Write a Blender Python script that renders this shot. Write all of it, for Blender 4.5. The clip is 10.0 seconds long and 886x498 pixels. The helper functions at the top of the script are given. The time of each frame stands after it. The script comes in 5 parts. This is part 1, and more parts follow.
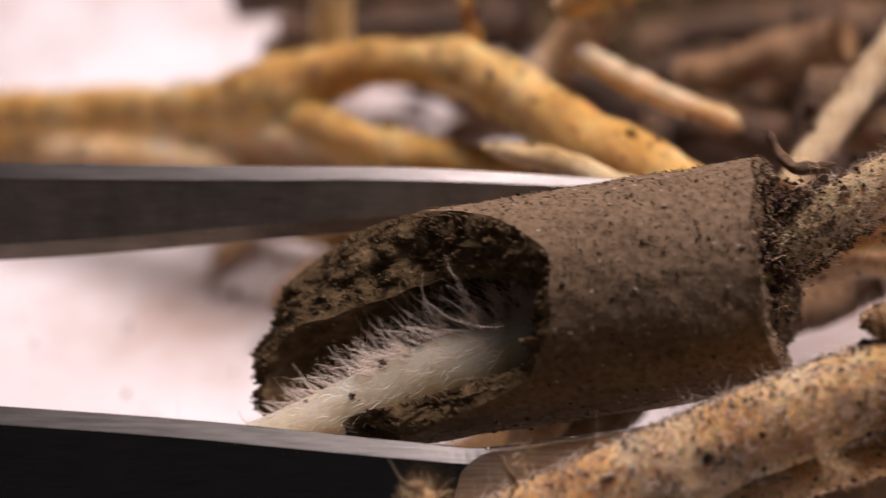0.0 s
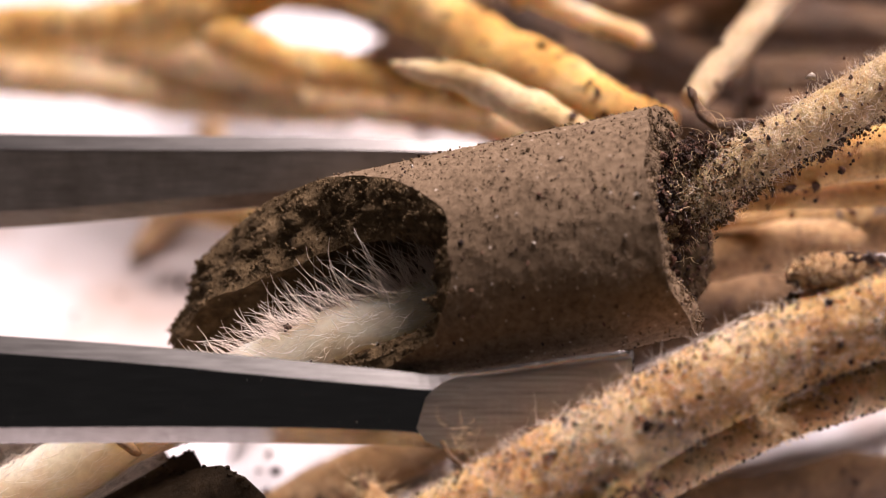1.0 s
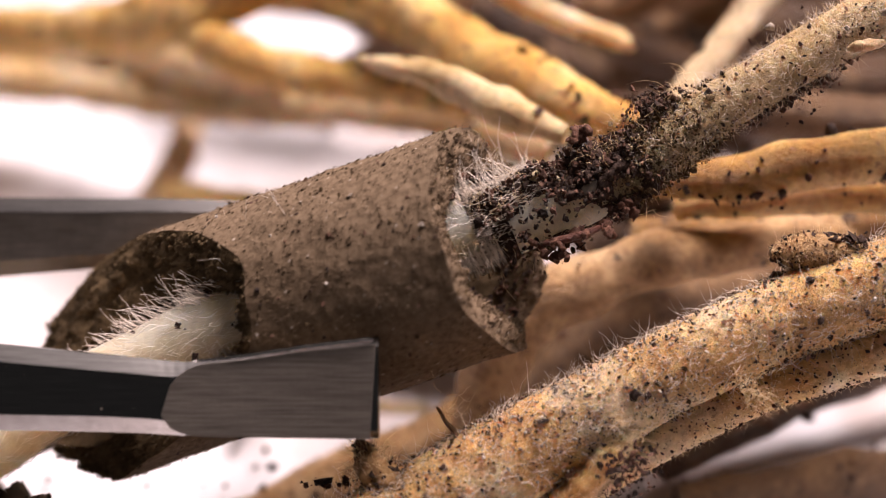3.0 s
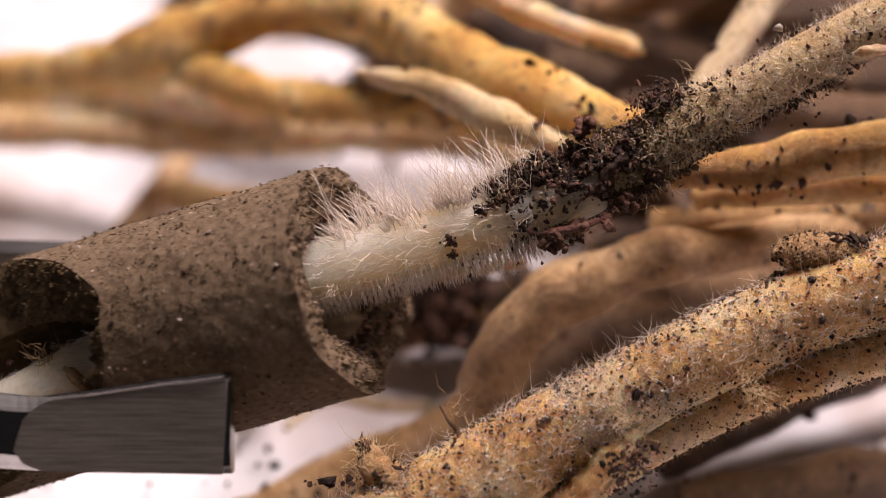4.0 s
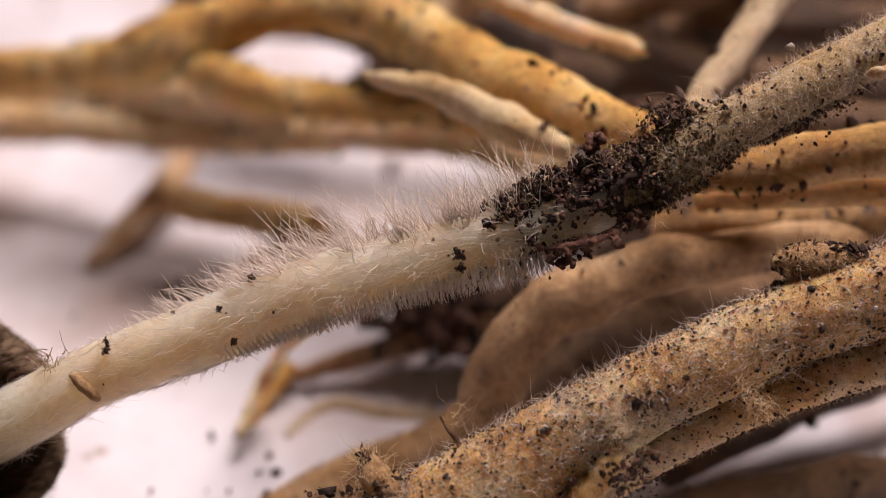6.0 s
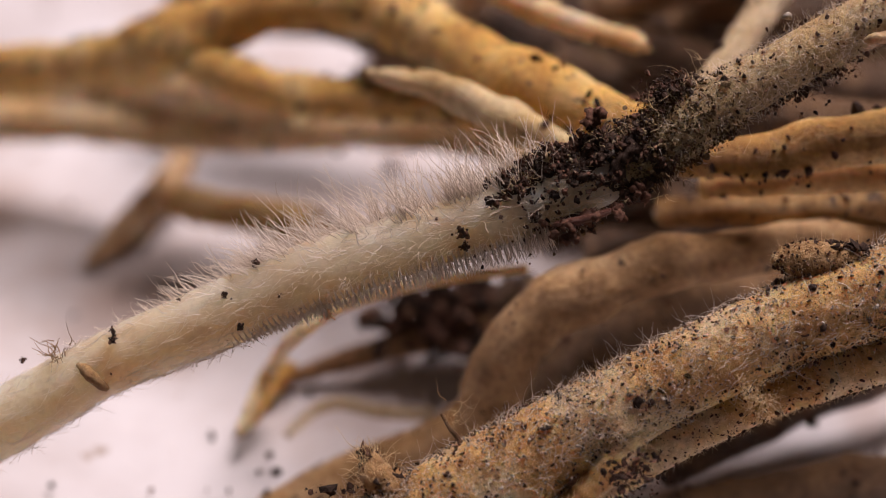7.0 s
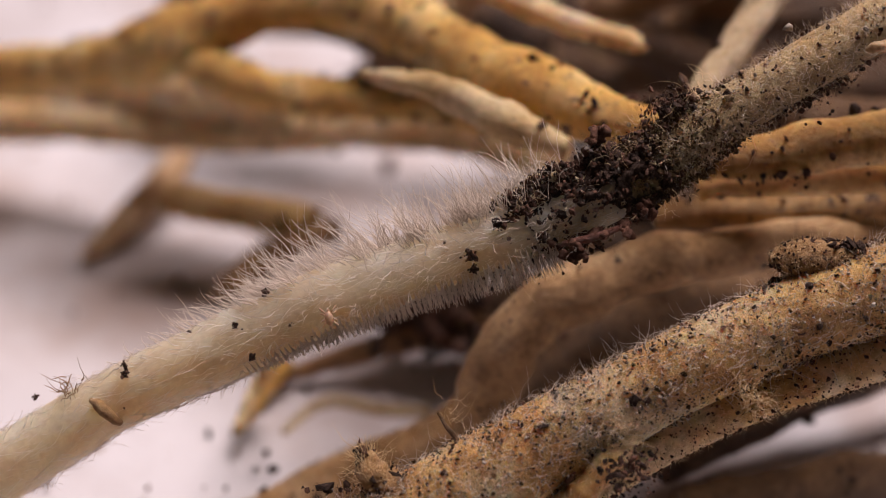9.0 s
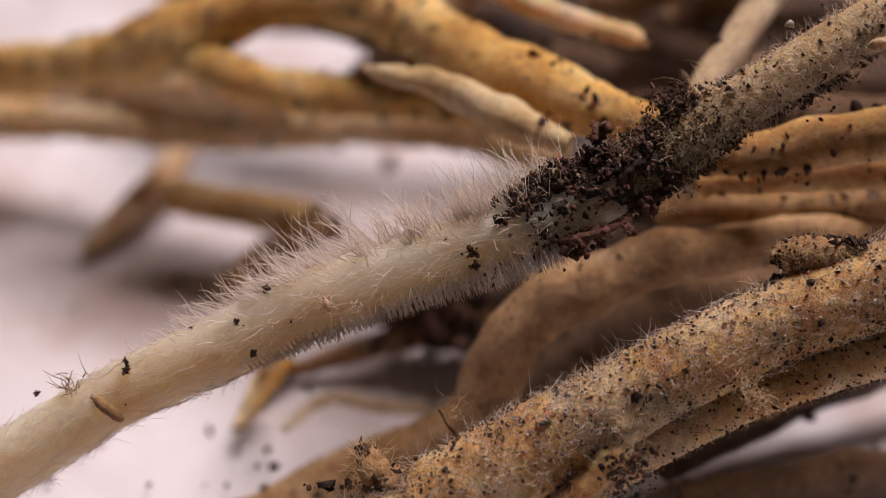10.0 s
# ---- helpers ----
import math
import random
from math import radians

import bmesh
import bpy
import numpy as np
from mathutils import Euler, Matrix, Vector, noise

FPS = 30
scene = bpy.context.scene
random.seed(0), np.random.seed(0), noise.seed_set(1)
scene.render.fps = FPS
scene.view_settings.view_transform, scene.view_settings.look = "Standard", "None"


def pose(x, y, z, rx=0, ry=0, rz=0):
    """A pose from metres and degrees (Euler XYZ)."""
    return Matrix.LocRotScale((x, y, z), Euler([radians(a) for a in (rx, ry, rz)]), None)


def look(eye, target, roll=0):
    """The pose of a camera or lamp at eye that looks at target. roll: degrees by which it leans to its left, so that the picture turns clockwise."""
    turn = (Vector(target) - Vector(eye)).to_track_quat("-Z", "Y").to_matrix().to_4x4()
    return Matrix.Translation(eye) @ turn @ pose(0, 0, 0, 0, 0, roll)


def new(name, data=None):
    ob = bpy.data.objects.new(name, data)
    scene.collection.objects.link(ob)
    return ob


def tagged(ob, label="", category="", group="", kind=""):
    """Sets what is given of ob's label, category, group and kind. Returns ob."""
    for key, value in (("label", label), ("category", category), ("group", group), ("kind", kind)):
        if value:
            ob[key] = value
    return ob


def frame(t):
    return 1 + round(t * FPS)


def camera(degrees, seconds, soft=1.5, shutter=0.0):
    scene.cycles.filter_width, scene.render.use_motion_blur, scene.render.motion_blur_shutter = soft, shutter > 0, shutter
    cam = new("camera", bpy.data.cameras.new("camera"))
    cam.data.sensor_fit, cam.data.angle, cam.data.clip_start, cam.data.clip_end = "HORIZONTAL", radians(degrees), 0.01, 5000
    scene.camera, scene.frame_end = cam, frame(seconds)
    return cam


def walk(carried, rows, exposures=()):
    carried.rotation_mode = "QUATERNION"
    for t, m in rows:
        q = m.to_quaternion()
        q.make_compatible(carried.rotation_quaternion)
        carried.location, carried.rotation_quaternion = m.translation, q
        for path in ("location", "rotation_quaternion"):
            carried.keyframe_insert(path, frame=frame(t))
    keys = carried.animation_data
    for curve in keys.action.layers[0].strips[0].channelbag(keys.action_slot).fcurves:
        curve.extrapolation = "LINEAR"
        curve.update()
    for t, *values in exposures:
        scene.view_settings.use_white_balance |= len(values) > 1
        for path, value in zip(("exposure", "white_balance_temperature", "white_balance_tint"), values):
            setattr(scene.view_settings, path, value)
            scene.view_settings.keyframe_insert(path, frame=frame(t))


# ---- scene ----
cam = camera(24, 10.0, soft=0.8, shutter=0.4)
cam.data.dof.use_dof = True
cam.data.dof.focus_distance = 0.0467
cam.data.dof.aperture_fstop = 50.0
walk(cam, [
        (0, pose(0.000000, -0.040703, 0.032500, 60.24, 0.74, 1.28)),
        (0.2, pose(0.000000, -0.040703, 0.032500, 60.20, 0.31, 0.54)),
        (0.5, pose(0.000000, -0.040703, 0.032500, 60.16, -0.02, -0.03)),
        (1, pose(0.000000, -0.040703, 0.032500, 59.92, 0.02, 0.03)),
        (1.5, pose(0.000000, -0.040703, 0.032500, 59.78, -0.08, -0.13)),
        (2, pose(0.000000, -0.040703, 0.032500, 59.77, -0.00, 0.00)),
        (2.5, pose(0.000000, -0.040703, 0.032500, 59.81, -0.04, -0.07)),
        (4, pose(0.000000, -0.040703, 0.032500, 59.77, -0.00, 0.00)),
        (4.5, pose(0.000000, -0.040703, 0.032500, 59.74, -0.01, -0.01)),
        (5, pose(0.000000, -0.040703, 0.032500, 59.78, -0.01, -0.01)),
        (5.5, pose(0.000000, -0.040703, 0.032500, 59.97, 0.02, 0.03)),
        (7, pose(0.000000, -0.040703, 0.032500, 59.95, 0.02, 0.04)),
        (7.5, pose(0.000000, -0.040703, 0.032500, 59.95, 0.02, 0.04)),
        (8, pose(0.000000, -0.040703, 0.032500, 60.00, -0.00, 0.00)),
        (8.5, pose(0.000000, -0.040703, 0.032500, 60.02, -0.02, -0.04)),
        (9, pose(0.000000, -0.040703, 0.032500, 59.88, -0.02, -0.04)),
        (9.5, pose(0.000000, -0.040703, 0.032500, 59.83, -0.01, -0.01)),
        (10, pose(0.000000, -0.040703, 0.032500, 59.80, -0.01, -0.01)),
], exposures=[(0.0, 0.1), (0.5, 0.64), (1.0, 0.8), (2.5, 0.84), (4.0, 0.42), (5.5, 0.13), (7.0, -0.17), (8.0, -0.24), (10.0, -0.24)])

# ---- light: one bench lamp over the sample, a dim room around ----
world = bpy.data.worlds.new("room")
scene.world = world
world.use_nodes = True
world.node_tree.nodes["Background"].inputs[0].default_value = (0.55, 0.5, 0.5, 1)
world.node_tree.nodes["Background"].inputs[1].default_value = 0.055
lamp = new("bench_lamp", bpy.data.lights.new("bench_lamp", "AREA"))
lamp.data.shape, lamp.data.size = "DISK", 0.09
lamp.data.energy, lamp.data.color = 0.415, (1.0, 0.84, 0.835)
lamp.matrix_world = look((0.044, 0.046, 0.143), (0, 0.007, 0.006))

MM = 0.001
rng = np.random.default_rng(7)


# ---- materials ----
def mat(name, rough=0.6, metal=0.0, sss=0.0):
    m = bpy.data.materials.new(name)
    m.use_nodes = True
    nt = m.node_tree
    b = nt.nodes["Principled BSDF"]
    b.inputs["Roughness"].default_value = rough
    b.inputs["Metallic"].default_value = metal
    if sss:
        b.inputs["Subsurface Weight"].default_value = sss
        b.inputs["Subsurface Radius"].default_value = (1.0, 0.8, 0.6) if sss > 0.8 else (1.0, 0.55, 0.25)
        b.inputs["Subsurface Scale"].default_value = 0.0028 if sss > 0.8 else 0.0006
    return m, nt, b


def coords(nt, scale=(1, 1, 1)):
    tc = nt.nodes.new("ShaderNodeTexCoord")
    mp = nt.nodes.new("ShaderNodeMapping")
    mp.inputs["Scale"].default_value = scale
    nt.links.new(tc.outputs["Object"], mp.inputs["Vector"])
    return mp.outputs["Vector"]


def noise_node(nt, vec, per_mm, detail=5.0, rough=0.55):
    n = nt.nodes.new("ShaderNodeTexNoise")
    n.inputs["Scale"].default_value = per_mm * 1000
    n.inputs["Detail"].default_value = detail
    n.inputs["Roughness"].default_value = rough
    nt.links.new(vec, n.inputs["Vector"])
    return n.outputs["Fac"]


def ramp(nt, fac, stops):
    r = nt.nodes.new("ShaderNodeValToRGB")
    e = r.color_ramp.elements
    while len(e) < len(stops):
        e.new(0.5)
    for el, (p, c) in zip(e, stops):
        el.position, el.color = p, (*c, 1)
    nt.links.new(fac, r.inputs["Fac"])
    return r.outputs["Color"]


def mix(nt, fac, a, b, mode="MIX"):
    m = nt.nodes.new("ShaderNodeMix")
    m.data_type, m.blend_type = "RGBA", mode
    for sock, v in ((m.inputs["Factor"], fac), (m.inputs["A"], a), (m.inputs["B"], b)):
        if isinstance(v, (int, float)):
            sock.default_value = v
        elif isinstance(v, tuple):
            sock.default_value = (*v, 1)
        else:
            nt.links.new(v, sock)
    return m.outputs["Result"]


def bump(nt, b, fac, strength, depth_mm):
    n = nt.nodes.new("ShaderNodeBump")
    n.inputs["Strength"].default_value = strength
    n.inputs["Distance"].default_value = depth_mm * MM
    nt.links.new(fac, n.inputs["Height"])
    nt.links.new(n.outputs["Normal"], b.inputs["Normal"])


def root_material(name, dark, mid, light, spots=(0.13, 0.075, 0.04), spot_amount=0.62, sss=0.3, rough=0.5, depth=0.8, relief=0.9):
    m, nt, b = mat(name, rough, 0, sss)
    v = coords(nt)
    big = noise_node(nt, v, 0.5, 4, 0.6)
    fine = noise_node(nt, v, 5.0, 8, 0.7)
    mid_n = noise_node(nt, v, 1.6, 5, 0.65)
    col = ramp(nt, big, [(0.36, dark), (0.5, mid), (0.64, light)])
    tone = ramp(nt, mid_n, [(0.36, (0.5, 0.42, 0.34)), (0.56, (1, 1, 1))])
    col = mix(nt, 0.7 * depth, col, tone, "MULTIPLY")
    tone = ramp(nt, fine, [(0.36, (0.5, 0.42, 0.35)), (0.6, (1, 1, 1))])
    col = mix(nt, depth, col, tone, "MULTIPLY")
    sp = ramp(nt, noise_node(nt, v, 2.6, 4, 0.55), [(spot_amount, (0, 0, 0)), (spot_amount + 0.05, (1, 1, 1))])
    col = mix(nt, sp, col, spots)
    nt.links.new(col, b.inputs["Base Color"])
    bump(nt, b, fine, relief, 0.16)
    return m


GOLD = root_material("golden_root", (0.62, 0.32, 0.06), (0.82, 0.51, 0.14), (0.88, 0.64, 0.27), sss=0.8, depth=0.5)
TAN = root_material("tan_root", (0.57, 0.34, 0.16), (0.72, 0.49, 0.27), (0.8, 0.6, 0.39))
PALE = root_material("pale_root", (0.62, 0.42, 0.17), (0.74, 0.54, 0.26), (0.8, 0.64, 0.38), spot_amount=0.72, depth=0.5)
CREAM = root_material("cream_root", (0.8, 0.64, 0.46), (0.86, 0.73, 0.55), (0.9, 0.8, 0.64), (0.45, 0.3, 0.15), 0.78, 0.95, 0.4, 0.25, 0.3)
OLDER = root_material("older_root", (0.56, 0.4, 0.19), (0.65, 0.5, 0.28), (0.72, 0.59, 0.38), (0.3, 0.18, 0.09), 0.66, 0.5, 0.45, 0.6)
RED = root_material("red_splinter", (0.14, 0.05, 0.035), (0.22, 0.085, 0.06), (0.32, 0.14, 0.1), sss=0.1)
AMBER = root_material("amber_root", (0.46, 0.235, 0.055), (0.63, 0.385, 0.12), (0.74, 0.53, 0.24), (0.3, 0.15, 0.06), 0.64, 0.65, depth=0.6)
FURRY = root_material("furry_root_skin", (0.72, 0.39, 0.13), (0.9, 0.58, 0.235), (0.94, 0.74, 0.46), (0.32, 0.17, 0.07), 0.64, 0.7, depth=0.6)
# dark brown roots and twigs; darkened to carry the shade between roots too
BROWN = root_material("brown_root_and_shade", (0.068, 0.033, 0.014), (0.14, 0.072, 0.03), (0.24, 0.136, 0.062), sss=0.1)
UMBER = root_material("umber_root", (0.28, 0.14, 0.055), (0.42, 0.24, 0.11), (0.54, 0.34, 0.17), sss=0.2)
BEIGE = root_material("beige_root", (0.55, 0.4, 0.22), (0.67, 0.52, 0.32), (0.76, 0.62, 0.42), spot_amount=0.68, depth=0.5)
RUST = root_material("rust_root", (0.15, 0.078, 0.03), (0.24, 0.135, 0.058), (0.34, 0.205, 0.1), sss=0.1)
OCHRE = root_material("ochre_root", (0.34, 0.17, 0.045), (0.46, 0.26, 0.085), (0.56, 0.37, 0.155), spot_amount=0.58)
DUN = root_material("dun_root", (0.45, 0.26, 0.105), (0.61, 0.38, 0.175), (0.71, 0.49, 0.27), (0.1, 0.06, 0.035), 0.64, 0.2)
STRAW = root_material("straw_root", (0.74, 0.52, 0.25), (0.86, 0.66, 0.38), (0.91, 0.77, 0.54), spot_amount=0.6, sss=0.75, depth=0.4)


def soil_material(name, a, b_, c, fleck, grain=3.0, depth=0.06):
    m, nt, b = mat(name, 0.9)
    b.inputs["Specular IOR Level"].default_value = 0.2
    v = coords(nt)
    fine = noise_node(nt, v, grain, 7, 0.7)
    col = ramp(nt, fine, [(0.3, a), (0.52, b_), (0.75, c)])
    stain = noise_node(nt, v, 0.3, 4)
    col = mix(nt, 0.45, col, ramp(nt, stain, [(0.35, (0.5, 0.47, 0.42)), (0.65, (1, 1, 1))]), "MULTIPLY")
    vo = nt.nodes.new("ShaderNodeTexVoronoi")
    vo.inputs["Scale"].default_value = 2600
    nt.links.new(v, vo.inputs["Vector"])
    dots = ramp(nt, vo.outputs["Distance"], [(0.06, (1, 1, 1)), (0.11, (0, 0, 0))])
    col = mix(nt, dots, col, fleck)
    nt.links.new(col, b.inputs["Base Color"])
    bump(nt, b, fine, 0.8, depth)
    return m


TUBE_SOIL = soil_material("packed_soil", (0.1, 0.066, 0.04), (0.2, 0.138, 0.087), (0.285, 0.205, 0.138), (0.44, 0.36, 0.29), 6.0, 0.05)
CRUMB = soil_material("crumbled_soil", (0.05, 0.032, 0.016), (0.12, 0.078, 0.04), (0.22, 0.15, 0.085), (0.25, 0.19, 0.12), 2.2, 0.12)
# darker copy of the soil; the tube piece's shade is put into its colour
SHADED_SOIL = soil_material("shaded_soil", (0.022, 0.014, 0.007), (0.042, 0.027, 0.014), (0.07, 0.046, 0.025), (0.09, 0.064, 0.04), 2.4, 0.12)
OLIVE = soil_material("broken_soil", (0.07, 0.046, 0.022), (0.155, 0.102, 0.052), (0.25, 0.172, 0.094), (0.3, 0.235, 0.16), 3.4, 0.16)
HUMUS = soil_material("dark_humus", (0.028, 0.018, 0.015), (0.066, 0.045, 0.036), (0.155, 0.102, 0.078), (0.2, 0.15, 0.12), 6.0, 0.12)
HUMUS.node_tree.nodes["Principled BSDF"].inputs["Roughness"].default_value = 0.75
geo_ = HUMUS.node_tree.nodes.new("ShaderNodeNewGeometry")
var_ = ramp(HUMUS.node_tree, geo_.outputs["Random Per Island"], [(0.0, (0.35, 0.3, 0.3)), (0.4, (1, 0.88, 0.83)), (0.65, (1.6, 1.2, 1.08)), (0.9, (2.6, 1.85, 1.6)), (1.0, (3.2, 2.7, 2.3))])
base_ = HUMUS.node_tree.nodes["Principled BSDF"].inputs["Base Color"]
HUMUS.node_tree.links.new(mix(HUMUS.node_tree, 1.0, base_.links[0].from_socket, var_, "MULTIPLY"), base_)
GRIT = soil_material("pale_grit", (0.35, 0.28, 0.22), (0.5, 0.43, 0.37), (0.65, 0.6, 0.56), (0.75, 0.75, 0.75), 6.0)
GRIT.node_tree.nodes["Principled BSDF"].inputs["Roughness"].default_value = 0.25


def hair_material(name, col, alpha_tint):
    m, nt, b = mat(name, 0.35)
    b.inputs["Base Color"].default_value = (*col, 1)
    tr = nt.nodes.new("ShaderNodeBsdfTranslucent")
    tr.inputs["Color"].default_value = (*alpha_tint, 1)
    mx = nt.nodes.new("ShaderNodeMixShader")
    mx.inputs["Fac"].default_value = 0.3
    nt.links.new(b.outputs[0], mx.inputs[1])
    nt.links.new(tr.outputs[0], mx.inputs[2])
    nt.links.new(mx.outputs[0], nt.nodes["Material Output"].inputs["Surface"])
    return m


HAIR = hair_material("root_hair", (0.96, 0.87, 0.78), (0.96, 0.87, 0.78))
FUZZ = hair_material("root_fuzz", (0.95, 0.75, 0.46), (0.95, 0.73, 0.42))

PAPER, nt_, b_ = mat("white_paper", 0.75)
v_ = coords(nt_)
c_ = ramp(nt_, noise_node(nt_, v_, 0.12, 4), [(0.34, (0.48, 0.38, 0.34)), (0.5, (0.65, 0.61, 0.62)), (0.62, (0.74, 0.713, 0.74))])
c_ = mix(nt_, ramp(nt_, noise_node(nt_, v_, 0.9, 3), [(0.68, (0, 0, 0)), (0.76, (1, 1, 1))]), c_, (0.35, 0.26, 0.2))
nt_.links.new(c_, b_.inputs["Base Color"])
bump(nt_, b_, noise_node(nt_, v_, 1.5, 5), 0.4, 0.1)

SATIN, nt_, b_ = mat("satin_steel", 0.46, 1.0)
s_ = noise_node(nt_, coords(nt_, (0.05, 1, 1.6)), 14.0, 4, 0.7)
m_ = ramp(nt_, noise_node(nt_, coords(nt_), 0.5, 6, 0.7), [(0.35, (0.6, 0.58, 0.55)), (0.65, (1.0, 1.0, 1.0))])
nt_.links.new(mix(nt_, 1.0, ramp(nt_, s_, [(0.3, (0.215, 0.185, 0.163)), (0.7, (0.37, 0.322, 0.285))]), m_, "MULTIPLY"), b_.inputs["Base Color"])
bump(nt_, b_, s_, 0.3, 0.012)

EDGE, nt_, b_ = mat("bevel_steel", 0.42, 1.0)
s_ = noise_node(nt_, coords(nt_, (0.06, 1, 1)), 12.0, 4, 0.6)
nt_.links.new(ramp(nt_, s_, [(0.3, (0.095, 0.09, 0.087)), (0.7, (0.165, 0.157, 0.152))]), b_.inputs["Base Color"])
bump(nt_, b_, s_, 0.3, 0.015)

EDGE_LIGHT, nt_, b_ = mat("polished_edge", 0.36, 1.0)
s_ = noise_node(nt_, coords(nt_, (0.06, 1, 1)), 12.0, 4, 0.6)
nt_.links.new(ramp(nt_, s_, [(0.3, (0.08, 0.075, 0.073)), (0.7, (0.15, 0.141, 0.136))]), b_.inputs["Base Color"])

STEEL, nt_, b_ = mat("brushed_steel", 0.3, 1.0)
v_ = coords(nt_, (0.05, 1, 1.6))
s_ = noise_node(nt_, v_, 16.0, 4, 0.7)
nt_.links.new(ramp(nt_, s_, [(0.3, (0.13, 0.128, 0.126)), (0.7, (0.24, 0.237, 0.234))]), b_.inputs["Base Color"])
nt_.links.new(ramp(nt_, noise_node(nt_, coords(nt_), 0.8, 6, 0.7), [(0.3, (0.14, 0.14, 0.14)), (0.7, (0.22, 0.22, 0.22))]), b_.inputs["Roughness"])
bump(nt_, b_, s_, 0.25, 0.01)

GROUND_STEEL, nt_, b_ = mat("ground_steel", 0.5, 1.0)
s_ = noise_node(nt_, coords(nt_, (0.04, 1, 1.2)), 12.0, 5, 0.75)
nt_.links.new(ramp(nt_, s_, [(0.32, (0.25, 0.215, 0.185)), (0.68, (0.58, 0.51, 0.45))]), b_.inputs["Base Color"])
bump(nt_, b_, s_, 0.4, 0.02)

# brighter steel, for the tip's glint line and the lower bevel's reflection
POLISH, nt_, b_ = mat("bright_steel", 0.2, 1.0)
nt_.links.new(ramp(nt_, noise_node(nt_, coords(nt_), 5.0, 4), [(0.3, (0.4, 0.38, 0.37)), (0.7, (0.56, 0.54, 0.53))]), b_.inputs["Base Color"])

DESK, nt_, b_ = mat("grey_desk", 0.6)
nt_.links.new(ramp(nt_, noise_node(nt_, coords(nt_), 0.02, 4), [(0.3, (0.04, 0.035, 0.03)), (0.7, (0.065, 0.055, 0.05))]), b_.inputs["Base Color"])

# ---- mesh helpers (all sizes in millimetres) ----
ORIGIN = {}


def thing(name, origin, label, category, group=""):
    ob = new(name)
    ob.empty_display_size = 0.002
    ob.location = Vector(origin) * MM
    ORIGIN[ob] = np.array(origin, float)
    return tagged(ob, label, category, group)


def part(name, verts, faces, material, parent=None, label="", smooth=True, kind=""):
    """Links one mesh, given in millimetres of the place, under a thing or a part."""
    o = ORIGIN.get(parent, np.zeros(3))
    me = bpy.data.meshes.new(name)
    me.from_pydata(((np.asarray(verts) - o) * MM).tolist(), [], faces if isinstance(faces, list) else faces.tolist())
    me.materials.append(material)
    if smooth and not (kind == "stuff" and len(me.polygons[0].vertices) == 3):
        me.polygons.foreach_set("use_smooth", [True] * len(me.polygons))
    me.update()
    ob = new(name, me)
    if parent is not None:
        ob.parent = parent
        ORIGIN[ob] = o
    return tagged(ob, label, "", "", kind)


def spline(points, step):
    """Resamples control points (x, y, z, radius) to a smooth line."""
    p = np.array(points, float)
    p = np.vstack([2 * p[0] - p[1], p, 2 * p[-1] - p[-2]])
    out = []
    for i in range(1, len(p) - 2):
        n = max(2, int(np.linalg.norm(p[i + 1, :3] - p[i, :3]) / step))
        for t in np.arange(n) / n:
            out.append(0.5 * (2 * p[i] + (p[i + 1] - p[i - 1]) * t + (2 * p[i - 1] - 5 * p[i] + 4 * p[i + 1] - p[i + 2]) * t * t
                              + (3 * p[i] - p[i - 1] - 3 * p[i + 1] + p[i + 2]) * t ** 3))
    out.append(p[-2])
    return np.array(out)


def frames_along(line):
    """Unit tangent, side and top vectors along a line; top leans to world up."""
    t = np.gradient(line[:, :3], axis=0)
    t /= np.linalg.norm(t, axis=1)[:, None]
    side = np.cross(t, (0, 0, 1.0) if np.abs(t[:, 2]).min() < 0.98 else (0, 1.0, 0))
    side /= np.linalg.norm(side, axis=1)[:, None] + 1e-9
    return t, side, np.cross(side, t)


def lumps(pts, per_mm, seed):
    return np.array([noise.noise(Vector(q) * per_mm + Vector((seed * 7.3, seed * 3.1, 0))) for q in pts])


def grid_faces(n, m, closed=True):
    i, j = np.meshgrid(np.arange(n - 1), np.arange(m if closed else m - 1), indexing="ij")
    k = (j + 1) % m
    return np.stack([i * m + j, (i + 1) * m + j, (i + 1) * m + k, i * m + k], -1).reshape(-1, 4)


def sweep(points, step=0.2, around=28, rough=0.06, seed=0, ends=True):
    """A root: a tapered, slightly lumpy rod along control points. Returns verts, faces, line, frames."""
    line = spline(points, step)
    t, s, u = frames_along(line)
    a = np.arange(around) * 2 * np.pi / around
    ring = np.cos(a)[None, :, None] * u[:, None] + np.sin(a)[None, :, None] * s[:, None]
    r = line[:, 3][:, None]
    flat = (line[:, None, :3] + ring * r[..., None]).reshape(-1, 3)
    mean = max(0.15, float(line[:, 3].mean()))
    k = 1 + rough * (1.3 * lumps(flat, 0.55 / mean, seed) + 0.6 * lumps(flat, 1.6 / mean, seed + 5))
    v = (line[:, None, :3] + ring * (r * k.reshape(len(line), around))[..., None]).reshape(-1, 3)
    f = grid_faces(len(line), around).tolist()
    if ends:
        n = len(v)
        v = np.vstack([v, line[0, :3] - t[0] * line[0, 3] * 0.5, line[-1, :3] + t[-1] * line[-1, 3] * 0.5])
        e = (len(line) - 1) * around
        f += [[n, (j + 1) % around, j] for j in range(around)] + [[n + 1, e + j, e + (j + 1) % around] for j in range(around)]
    return v, f, line, (t, s, u)


